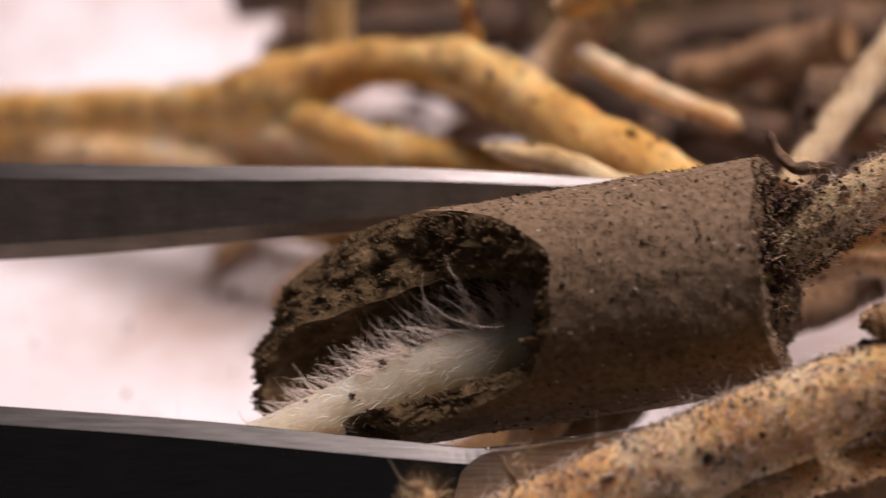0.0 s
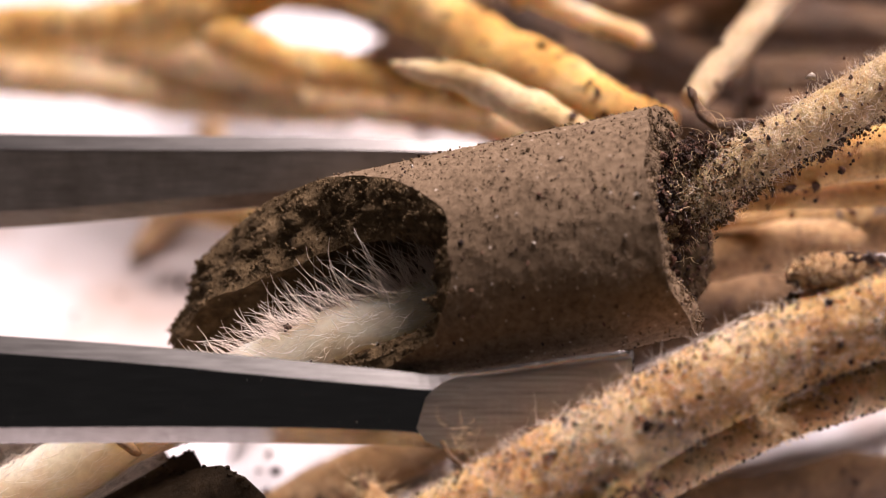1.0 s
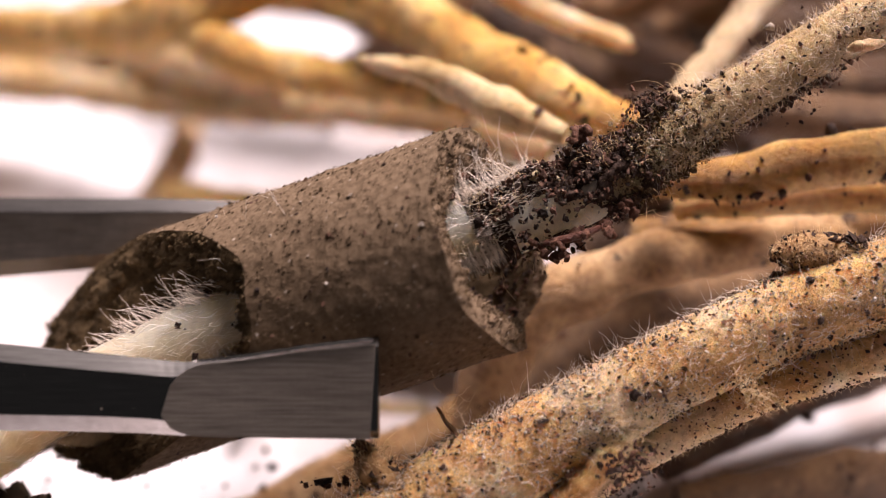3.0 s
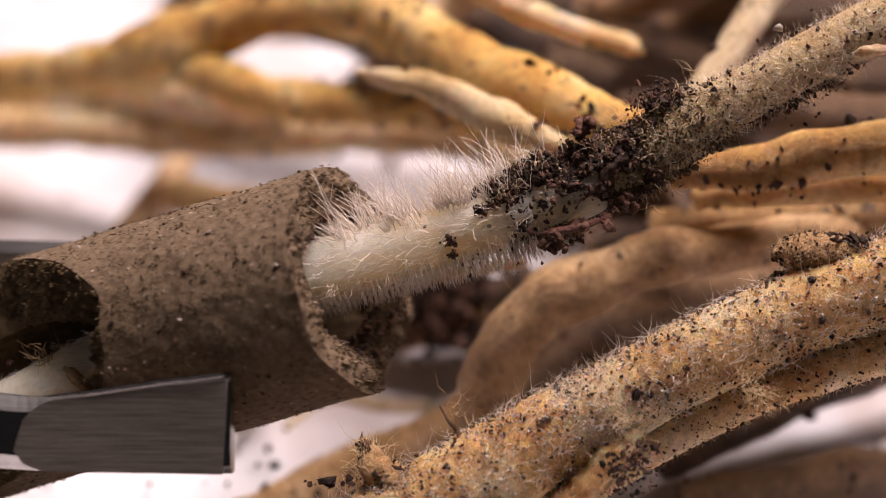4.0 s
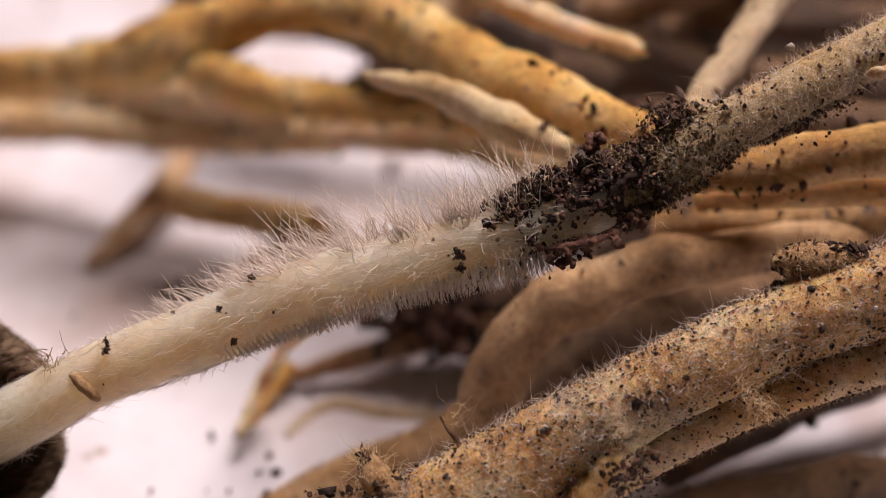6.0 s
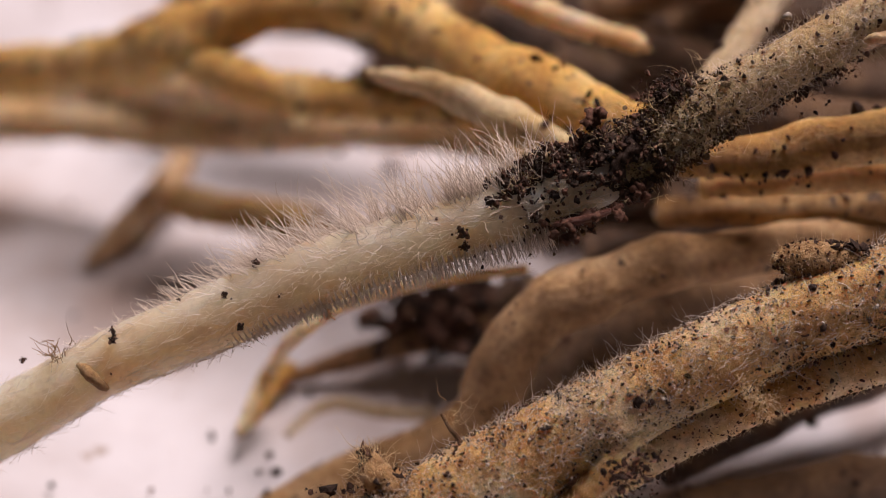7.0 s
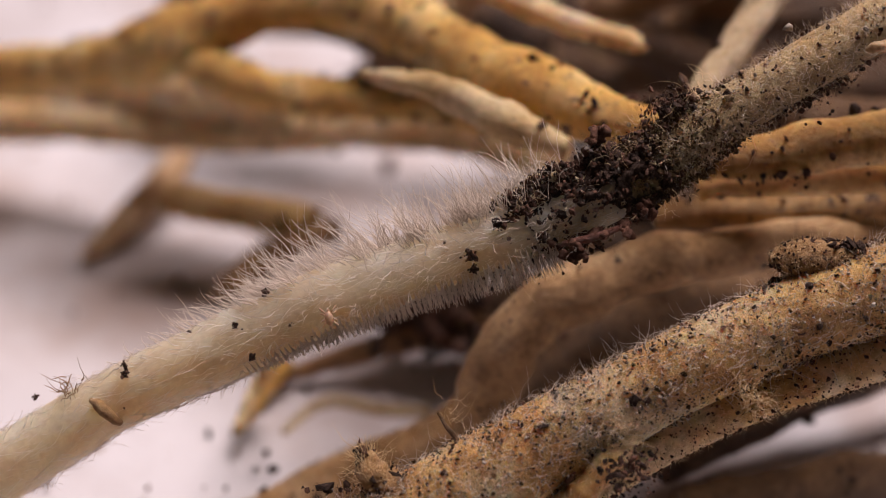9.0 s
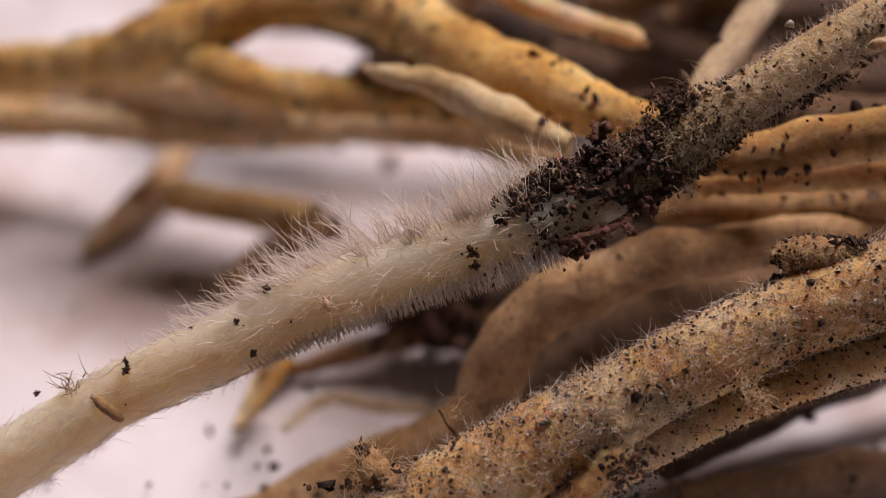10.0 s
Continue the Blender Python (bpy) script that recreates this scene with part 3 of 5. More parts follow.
hollow_soil_shade()
v, f, *_ = sweep([(5.44, 2.75, 11.96, 0.05), (5.52, 2.67, 11.82, 0.12), (5.61, 2.57, 11.64, 0.10), (5.78, 2.33, 11.44, 0.14), (6.03, 2.14, 11.30, 0.13), (6.36, 2.13, 11.28, 0.16), (6.67, 2.16, 11.35, 0.10), (6.96, 2.18, 11.37, 0.05)], 0.06, 14, 0.35, 57)
part("dark_twig", v, f, BROWN, amber_roots, "dark shrivelled twig")

# ---- the hairy white root ----
white_root = thing("white_root", (5.94, 1.25, 11.16), "young cream-white root with dense root hairs and dark soil", "root")
v, f, line, fr = sweep([(-13.76, -2.23, 1.94, 0.80), (-11.84, -1.93, 3.05, 0.80), (-10.20, -1.73, 4.00, 0.79), (-8.86, -1.52, 4.77, 0.75), (-7.54, -1.27, 5.59, 0.70), (-5.83, -1.05, 6.38, 0.74), (-4.15, -0.82, 7.18, 0.75), (-2.34, -0.58, 7.99, 0.74), (-0.56, -0.25, 8.56, 0.70), (1.22, 0.05, 9.08, 0.68),
                        (2.75, 0.36, 9.63, 0.68), (4.28, 0.74, 10.28, 0.72), (5.43, 1.09, 10.89, 0.70), (6.45, 1.46, 11.53, 0.62), (7.72, 1.85, 12.21, 0.60), (9.02, 2.33, 12.83, 0.60), (10.44, 2.83, 13.51, 0.60), (12.54, 3.63, 14.49, 0.60)], 0.12, 40, 0.05, 40)
ring = 40
cut = int(np.argmin(np.abs(line[:, 0] - 4.0)))
f = [q for q in f]
young = [q for q in f if max(q) <= cut * ring + ring - 1 or max(q) == len(v) - 2]
older = [q for q in f if q not in young]
joint = int(np.argmin(np.abs(line[:, 0] - 2.0)))
outer = [q for q in young if max(q) <= joint * ring + ring - 1 or max(q) == len(v) - 2]
young = [q for q in young if q not in outer]
part("root_core", v, young, CREAM, white_root)
young_end = part("young_end", v, outer, CREAM, white_root, "cream-white young end of the root")
part("older_core", v, older, OLDER, white_root, "older tan-yellow stretch of root")


def share(x):
    """Share along the white root of a place given by its x in mm."""
    return np.interp(x, line[:, 0], np.linspace(0, 1, len(line)))


def white_root_hairs():
    a, b, c, d = share(-7.8), share(-2.6), share(2.2), share(3.6)

    def dense(fq, aq):
        g = np.clip((fq - a) / (b - a), 0.1, 1) * np.clip((d - fq) / (d - c), 0.15, 1)
        return g * (0.12 + 0.88 * np.sin((aq - 1.05) / 2) ** 2)
    p, n, fq, aq, t = on_rod(line, fr, 7000, a, d, dense)
    long = 0.36 + 1.12 * np.clip(np.cos(aq + 0.3), 0, 1)
    long *= np.clip((fq - a) / (b - a), 0.16, 1) ** 0.8 * rng.uniform(0.5, 1.15, len(p))
    # neighbours stick together in tufts that lean their own way
    cell = (np.floor(fq * 210) * 40 + np.floor(aq * 5.5)).astype(int)
    _, cell = np.unique(cell, return_inverse=True)
    cell = cell.ravel()
    count = np.bincount(cell)[:, None]
    middle = np.stack([np.bincount(cell, p[:, k]) for k in range(3)], 1) / count
    lean = rng.normal(0, 0.24, (len(count), 3))
    left = np.interp(p[:, 0], (-7.0, -3.0, 2.0), (-0.95, -0.5, -0.12))[:, None]
    ways = n + rng.normal(0, 0.09, n.shape) + lean[cell] + (middle[cell] - p) * 0.9 / (long[:, None] + 0.15) + t * (left + rng.uniform(-0.25, 0.25, (len(p), 1)))
    long *= rng.uniform(0.72, 1.12, len(count))[cell]
    v, f = hairs(p - n * 0.03, ways, long * 0.98, 0.0128, 0.55, 8, 0.08)
    part("root_hairs", v, f, HAIR, young_end, "fine glassy white root hairs", kind="stuff")
    # long hairs standing along the crest, tangled in small tufts
    n1 = 75
    fq = np.repeat(rng.uniform(share(-4.2), share(2.3), n1), 6) + rng.normal(0, 0.0016, n1 * 6)
    aq = np.repeat(rng.normal(-0.2, 0.25, n1), 6) + rng.normal(0, 0.06, n1 * 6)
    i = (fq * (len(line) - 1)).astype(int)
    n = np.cos(aq)[:, None] * fr[2][i] + np.sin(aq)[:, None] * fr[1][i]
    lean = np.repeat(rng.normal(0, 0.25, (n1, 3)), 6, 0)
    left = np.interp(line[i, 0], (-4.2, 2.0), (-0.75, -0.1))[:, None]
    size = np.interp(line[i, 0], (-4.2, -2.0, 2.0), (0.45, 0.75, 0.85)) * np.repeat(rng.uniform(0.65, 1.2, n1), 6) * rng.uniform(0.75, 1.1, n1 * 6)
    v, f = hairs(line[i, :3] + n * line[i, 3:] * 0.97, 0.45 * n + 0.7 * fr[2][i] + lean + fr[0][i] * left + rng.normal(0, 0.14, n.shape), size, 0.0135, 0.5, 8, 0.12)
    part("root_hairs", v, f, HAIR, young_end, "long white root hairs in tufts", kind="stuff")
    # short straight hairs along the under edge, their ends held by a slimy thread
    n1 = 1900
    fq = rng.uniform(share(-4.6), share(2.4), n1)
    aq = rng.normal(2.12, 0.2, n1)
    i = (fq * (len(line) - 1)).astype(int)
    n = np.cos(aq)[:, None] * fr[2][i] + np.sin(aq)[:, None] * fr[1][i]
    p = line[i, :3] + n * line[i, 3:] * 1.0
    edge = np.cos(2.62) * fr[2][i] + np.sin(2.62) * fr[1][i]
    v, f = hairs(p, edge + 0.25 * n + rng.normal(0, 0.12, n.shape), np.interp(line[i, 0], (-4.6, -3.0, 1.2), (0.1, 0.22, 0.46)) * rng.uniform(0.6, 1.25, n1), 0.0105, 0.12, 4, 0.03)
    part("hair_comb", v, f, HAIR, young_end, "comb of short straight root hairs", kind="stuff")
    k = np.arange(int(share(-6.5) * len(line)), int(share(2.6) * len(line)), 3)
    edge = np.cos(2.62) * fr[2][k] + np.sin(2.62) * fr[1][k]
    q = line[k, :3] + edge * (line[k, 3:] + np.interp(line[k, 0], (-5.6, -3.0, 1.2), (0.02, 0.05, 0.12))[:, None] + 0.03 * rng.normal(size=(len(k), 1)))
    v, f, *_ = sweep(np.hstack([q, np.full((len(k), 1), 0.014)]), 0.15, 6, 0.3, 44)
    part("mucilage_thread", v, f, HAIR, young_end, "thin slimy thread under the hairs")
    # laid flat along the bare stretch and the older stretch
    p, n, fq, aq, t = on_rod(line, fr, 5200, 0.02, d)
    v, f = hairs(p, t * rng.choice((-1, 1), (len(p), 1)) + n * 0.1 + rng.normal(0, 0.3, n.shape), rng.uniform(0.15, 0.6, len(p)), 0.0072, 0.3, 5, 0.04)
    part("root_hairs", v, f, HAIR, young_end, "flattened root hairs", kind="stuff")
    p, n, fq, aq, t = on_rod(line, fr, 3200, share(2.4), 0.99)
    v, f = hairs(p, n * 0.4 + rng.normal(0, 0.6, n.shape), rng.uniform(0.06, 0.24, len(p)), 0.0052, 1.8, 5)
    part("root_hairs", v, f, FUZZ, white_root, "short curled fuzz", kind="stuff")
    p, n, fq, aq, t = on_rod(line, fr, 3000, share(4.6), 0.99)
    v, f = hairs(p, n * 0.5 + rng.normal(0, 0.6, n.shape), rng.uniform(0.08, 0.28, len(p)), 0.0055, 1.7, 5)
    part("root_hairs", v, f, HAIR, white_root, "pale curled hairs on the older stretch", kind="stuff")


white_root_hairs()


def white_root_soil():
    c, d, e = share(1.9), share(3.2), share(6.6)

    def patch(fq, aq):
        return np.exp(-((fq - share(3.4)) / (share(5.0) - share(3.4))) ** 2) * (0.45 + 0.55 * np.cos(aq - 0.4) ** 2) * (1 - 0.95 * np.exp(-((aq - 1.3) / 0.62) ** 2 - ((fq - share(2.55)) / (share(3.55) - share(2.55))) ** 2))
    i0, i1 = int(share(1.6) * len(line)), int(share(5.3) * len(line))
    sub, (t, sd, up) = line[i0:i1], [q[i0:i1] for q in fr]
    na = 110
    a = np.arange(na) * 2 * np.pi / na
    ring = np.cos(a)[None, :, None] * up[:, None] + np.sin(a)[None, :, None] * sd[:, None]
    q = (sub[:, None, :3] + ring * sub[:, 3][:, None, None]).reshape(-1, 3)
    k = -0.03 + 0.28 * lumps(q, 1.9, 95) + 0.2 * lumps(q, 4.5, 96) + 0.12 * lumps(q, 9.0, 92)
    h = np.repeat(np.linspace(0, 1, len(sub)), na)
    r = np.repeat(sub[:, 3], na) - 0.1 + 0.045 * np.clip((np.repeat(sub[:, 0], na) - 2.6) / 1.0, 0, 1) + 0.17 * np.sin(np.pi * h) ** 0.7 + k
    r -= 0.45 * np.exp(-((np.tile(a, len(sub)) - 1.3) / 0.62) ** 2 - ((np.repeat(sub[:, 0], na) - 2.6) / 1.0) ** 2)
    q = np.repeat(sub[:, :3], na, 0) + ring.reshape(-1, 3) * r[:, None]
    part("soil_crust", q, grid_faces(len(sub), na), HUMUS, white_root, "patchy dark soil crust")
    p, n, *_ = on_rod(line, fr, 12000, c, e, patch)
    keep = lumps(p, 1.9, 95) + 0.6 * lumps(p, 4.5, 96) > -0.06
    p, n = p[keep], n[keep]
    p = p + n * rng.exponential(0.07, (len(p), 1)) + rng.normal(0, 0.03, p.shape)
    v, f = grains(p, np.minimum(0.01 + rng.exponential(0.018, len(p)), 0.055), 0.7)
    part("soil_clump", v, f, HUMUS, white_root, "crumbly dark soil clinging to the hairs", kind="stuff")
    p, n, *_ = on_rod(line, fr, 1500, share(1.7), share(5.4), patch)
    keep = lumps(p, 1.9, 95) + 0.6 * lumps(p, 4.5, 96) > -0.1
    p, n = p[keep], n[keep]
    v, f = crumbs(p + n * rng.uniform(0.0, 0.16, (len(p), 1)), np.minimum(0.035 + rng.exponential(0.03, len(p)), 0.13), 0.6)
    part("crumb_layer", v, f, HUMUS, white_root, "soft dark crumbs of humus in the clump", kind="stuff")
    for spot, wide, k in (((2.87, -0.60, 9.26), 0.13, 12), ((3.05, -0.62, 9.05), 0.09, 8), ((3.52, -0.50, 9.44), 0.10, 8), ((4.53, -0.20, 9.98), 0.12, 10), ((3.46, 0.75, 11.36), 0.12, 12), ((4.08, -0.45, 9.62), 0.09, 6)):
        for q in np.array(spot) + rng.normal(0, wide, (k, 3)):
            v, f = crumbs(q[None], rng.uniform(0.05, 0.12, 1), 0.7)
            part("soil_crumb", v, f, HUMUS, white_root)
    fq = rng.uniform(share(1.4), share(5.0), 5200)
    aq = rng.normal(-0.25, 0.6, len(fq))
    i = (fq * (len(line) - 1)).astype(int)
    n = np.cos(aq)[:, None] * fr[2][i] + np.sin(aq)[:, None] * fr[1][i]
    high = np.interp(line[i, 0], (1.4, 2.0, 3.0, 4.3, 5.0), (0.15, 0.42, 0.5, 0.42, 0.25))
    p = line[i, :3] + n * (line[i, 3:] + (high * rng.beta(1.1, 1.5, len(fq)))[:, None])
    keep = lumps(p, 2.2, 97) + 0.7 * lumps(p, 5.0, 98) > 0.16
    p = p[keep]
    v, f = grains(p, np.minimum(0.009 + rng.exponential(0.018, len(p)) * rng.choice((0.7, 1, 1.6), len(p)), 0.06), 0.8)
    flake = rng.choice(len(p), 190, replace=False)
    v2, f2 = crumbs(p[flake], rng.uniform(0.04, 0.1, 190), 0.7)
    v, f = np.vstack([v, v2]), np.vstack([f, f2 + len(v)])
    part("soil_crest", v, f, HUMUS, white_root, "dark crumbs caught high in the root hairs", kind="stuff")
    pale = p[rng.choice(len(p), 420, replace=False)] + rng.normal(0, 0.05, (420, 3))
    v, f = grains(pale, 0.012 + rng.exponential(0.014, 420), 0.8)
    part("tissue_grit", v, f, BEIGE, white_root, "pale crumbs of root skin in the soil", kind="stuff")
    p, n, fq, aq, t = on_rod(line, fr, 900, share(1.2), share(6.6), lambda fq, aq: np.clip(np.cos(aq + 0.7), 0.1, 1))
    v, f = hairs(p + n * rng.uniform(0, 0.5, (len(p), 1)), n * 0.4 + rng.normal(0, 0.7, n.shape), rng.uniform(0.15, 0.5, len(p)), 0.0062, 1.6, 9, 0.25)
    part("root_hairs", v, f, FUZZ, white_root, "pale hairs tangled in the soil", kind="stuff")
    p, n, *_ = on_rod(line, fr, 7000, share(4.0), share(7.0), lambda fq, aq: np.clip((share(7.0) - fq) / (share(7.0) - share(5.4)), 0.1, 1))
    v, f = grains(p + n * rng.exponential(0.06, (len(p), 1)), 0.009 + rng.exponential(0.012, len(p)), 0.8)
    part("brown_grit", v, f, CRUMB, white_root, "fine brown soil crumbs", kind="stuff")
    p, n, *_ = on_rod(line, fr, 1500, share(4.6), 0.98)
    p = p + n * rng.exponential(0.05, (len(p), 1))
    v, f = grains(p, 0.008 + rng.exponential(0.013, len(p)), 0.8)
    part("soil_grit", v, f, HUMUS, white_root, kind="stuff")
    for m, k in ((HUMUS, 260), (CRUMB, 420)):
        p, n, *_ = on_rod(line, fr, k * 4, share(0.5), share(3.4), lambda fq, aq: np.exp(-((aq - 2.45) / 0.3) ** 2))
        v, f = grains(p + n * rng.exponential(0.14, (len(p), 1)), np.minimum(0.009 + rng.exponential(0.018, len(p)), 0.05), 0.8)
        part("soil_fringe", v, f, m, white_root, "soil crumbs caught in the lower hairs", kind="stuff")
    p, n, *_ = on_rod(line, fr, 46, 0.05, d, lambda fq, aq: np.clip(np.cos(aq - 1.0), 0.1, 1))
    v, f = grains(p, rng.uniform(0.012, 0.045, len(p)))
    part("soil_specks", v, f, HUMUS, young_end, kind="stuff")
    p, n, *_ = on_rod(line, fr, 150, share(1.6), 0.95, None, 1.12)
    v, f = grains(p, 0.008 + rng.exponential(0.016, len(p)))
    part("sand_and_glint", v, f, GRIT, white_root, "pale glinting sand grains", kind="stuff")


white_root_soil()


def white_root_bits():
    """Single crumbs, a flake, a splinter and fibres caught on the white root."""
    for x, y, z, size in ((0.65, -0.71, 9.13, 0.20), (0.70, -0.80, 8.82, 0.12), (-3.38, -1.41, 7.76, 0.08), (-4.24, -1.73, 7.10, 0.10), (-7.13, -1.53, 6.75, 0.10), (-7.13, -1.61, 6.61, 0.11),
                          (-9.29, -1.22, 5.69, 0.09), (0.05, -0.50, 9.33, 0.05), (1.37, -0.29, 9.79, 0.06), (-4.62, -1.30, 7.65, 0.09), (-3.98, -0.80, 8.21, 0.10), (-5.71, -0.99, 7.28, 0.07),
                          (3.48, 0.96, 11.07, 0.16), (2.23, -0.52, 9.49, 0.16), (1.52, -0.02, 10.16, 0.12), (8.42, 1.79, 13.10, 0.07), (4.35, -0.23, 9.80, 0.15), (3.53, -0.20, 9.06, 0.12)):
        c = np.array((x, y, z)) + rng.normal(0, 0.36, (44, 3)) * size
        v, f = grains(c, size * rng.uniform(0.14, 0.34, 44), 0.6)
        part("soil_speck", v, f, HUMUS, young_end if x < 2 else white_root, smooth=False)
    v, f, *_ = sweep([(-7.92, -1.73, 5.97, 0.06), (-7.71, -1.89, 5.92, 0.13), (-7.43, -2.02, 5.70, 0.14), (-7.24, -2.00, 5.50, 0.07)], 0.04, 12, 0.25, 46)
    part("bark_flake", v, f, DUN, young_end, "brown flake stuck to the root")
    v, f, *_ = sweep([(2.59, -0.61, 9.34, 0.04), (2.96, -0.62, 9.43, 0.09), (3.59, -0.54, 9.56, 0.09), (4.20, -0.32, 9.75, 0.04)], 0.04, 12, 0.2, 47)
    part("splinter", v, f, RED, white_root, "red-brown splinter in the soil")
    v, f, *_ = sweep([(4.48, 0.61, 11.25, 0.03), (4.55, 0.42, 11.02, 0.07), (4.62, 0.26, 10.75, 0.04)], 0.04, 10, 0.2, 48)
    part("splinter", v, f, TAN, white_root, "pale splinter in the soil")
    v, f = grains(np.array([(7.80, 2.43, 13.22)]), [0.1], 0.3)
    part("sand_grain", v, f, GRIT, white_root, "white glassy sand grain")
    v, f, *_ = sweep([(9.49, 1.82, 12.95, 0.06), (9.67, 1.79, 13.01, 0.13), (9.98, 1.83, 13.06, 0.14), (10.33, 1.99, 13.05, 0.06)], 0.05, 14, 0.3, 49)
    part("root_nub", v, f, TAN, white_root, "pale torn nub")
    c = np.array((-8.43, -1.45, 6.09))
    n = 26
    v, f = hairs(c + rng.normal(0, 0.14, (n, 3)), np.array((-0.5, -0.1, 0.5)) + rng.normal(0, 0.6, (n, 3)), rng.uniform(0.2, 0.6, n), 0.016, 0.9)
    part("fibre_tuft", v, f, UMBER, young_end, "tuft of brown fibres", kind="stuff")
    c = np.array((5.33, 1.41, 11.65))
    v, f = grains(c + rng.normal(0, 1, (900, 3)) * (0.3, 0.26, 0.24), 0.012 + rng.exponential(0.018, 900), 0.7)
    part("soil_spur", v, f, HUMUS, white_root, "spur of dark crumbs", kind="stuff")
    p, n, *_ = on_rod(line, fr, 9000, share(6.9), share(9.2), lambda fq, aq: np.exp(-((aq - 2.75) / 0.4) ** 2) * np.exp(-((fq - share(8.1)) / (share(9.0) - share(8.1))) ** 2))
    v, f = grains(p + n * rng.exponential(0.12, (len(p), 1)), np.minimum(0.01 + rng.exponential(0.018, len(p)), 0.05), 0.7)
    part("soil_fringe", v, f, HUMUS, white_root, "dark soil under the root", kind="stuff")


white_root_bits()

# ---- the furry root in front ----
front_root = thing("furry_root", (5.06, -3.33, 7.42), "thick amber root with short fuzz and soil specks", "root")
v, f, fline, ffr = sweep([(-3.77, -5.01, 2.73, 1.07), (-2.29, -4.41, 3.35, 1.07), (-0.80, -3.81, 4.01, 1.08), (0.96, -3.13, 4.78, 1.06), (2.73, -2.46, 5.53, 0.99), (5.27, -1.70, 6.66, 0.91), (7.82, -1.04, 7.61, 0.93), (9.97, -0.54, 8.27, 0.95), (11.67, -0.13, 8.77, 0.96), (13.61, 0.32, 9.36, 0.96)], 0.12, 60, 0.09, 50)
part("root_core", v, f, FURRY, front_root)
v, f, l2, f2 = sweep([(1.48, -3.31, 3.27, 0.56), (3.52, -2.61, 4.49, 0.59), (5.31, -2.01, 5.31, 0.59), (7.12, -1.52, 5.96, 0.59), (8.67, -1.17, 6.37, 0.62), (10.23, -0.83, 6.76, 0.64), (12.34, -0.31, 7.26, 0.65)], 0.15, 28, 0.08, 51)
part("side_root", v, f, FURRY, front_root, "thinner amber side root beneath")
v, f, l3, f3 = sweep([(2.70, -3.77, 4.27, 0.35), (3.27, -3.40, 4.91, 0.37), (3.83, -3.04, 5.49, 0.34), (4.33, -2.72, 5.90, 0.20), (4.73, -2.37, 6.09, 0.08)], 0.1, 22, 0.35, 52)
part("peeled_strand", v, f, FURRY, front_root, "pale peeled strand")
p, n, fq, aq, t = on_rod(l3, f3, 520)
v, f = hairs(p, n * 0.25 + t * rng.choice((-1, 1), (len(p), 1)) * 0.7 + rng.normal(0, 0.3, n.shape), rng.uniform(0.1, 0.35, len(p)), 0.006, 0.8, 6)
part("root_fuzz", v, f, FUZZ, front_root, "pale combed fibres", kind="stuff")
v, f, l4, f4 = sweep([(7.33, -0.52, 8.90, 0.10), (7.61, -0.50, 8.93, 0.33), (8.24, -0.50, 8.93, 0.43), (8.94, -0.44, 8.83, 0.41), (9.68, -0.35, 8.60, 0.25)], 0.08, 24, 0.12, 53)
part("root_bud", v, f, DUN, front_root, "brown bud caked with soil specks")
p, n, *_ = on_rod(l4, f4, 1300, 0, 1, None, 1.04)
v, f = grains(p, 0.006 + rng.exponential(0.012, len(p)), 0.8)
part("soil_grit", v, f, HUMUS, front_root, kind="stuff")
p, n, *_ = on_rod(l4, f4, 900)
v, f = hairs(p, n * 0.4 + rng.normal(0, 0.6, n.shape), rng.uniform(0.05, 0.2, len(p)), 0.0055, 1.4)
part("root_fuzz", v, f, FUZZ, front_root, "short fuzz on the bud", kind="stuff")
v, f, l5, f5 = sweep([(-1.80, -2.92, 5.55, 0.08), (-1.70, -3.04, 5.33, 0.18), (-1.55, -3.31, 5.07, 0.30), (-1.17, -3.59, 4.59, 0.50)], 0.06, 22, 0.6, 54)
part("torn_end", v, f, DUN, front_root, "torn shaggy brown root end")
p, n, *_ = on_rod(l5, f5, 700, 0, 1, None, 1.04)
v, f = grains(p, 0.008 + rng.exponential(0.02, len(p)), 0.8)
part("soil_grit", v, f, HUMUS, front_root, kind="stuff")
p, n, *_ = on_rod(l5, f5, 130, 0, 0.7)
v, f = hairs(p, n * 0.5 + (-0.3, 0, 0.8) + rng.normal(0, 0.4, n.shape), rng.uniform(0.15, 0.6, len(p)), 0.009, 1.2, 7)
part("fibre_tuft", v, f, FUZZ, front_root, "shaggy fibres at the torn end", kind="stuff")
v, f, *_ = sweep([(-0.10, -2.47, 6.12, 0.03), (0.00, -2.55, 5.99, 0.04), (0.10, -2.72, 5.90, 0.05), (0.28, -2.82, 5.72, 0.06), (0.35, -3.02, 5.56, 0.04)], 0.05, 10, 0.3, 56)
part("twiglet", v, f, BROWN, front_root, "tiny dark twig")
for c, m in (((6.52, -2.67, 6.98), 26), ((6.89, -2.79, 6.76), 26), ((0.20, -2.57, 6.16), 16), ((3.87, -3.51, 6.51), 24)):
    v, f = hairs(np.array(c) + rng.normal(0, 0.16, (m, 3)), rng.normal(0, 1, (m, 3)) + (0.5, -0.4, -0.2), rng.uniform(0.25, 0.7, m), 0.0065, 2.0, 9, 0.2)
    part("fibre_tangle", v, f, FUZZ, front_root, "tangle of pale fibres", kind="stuff")


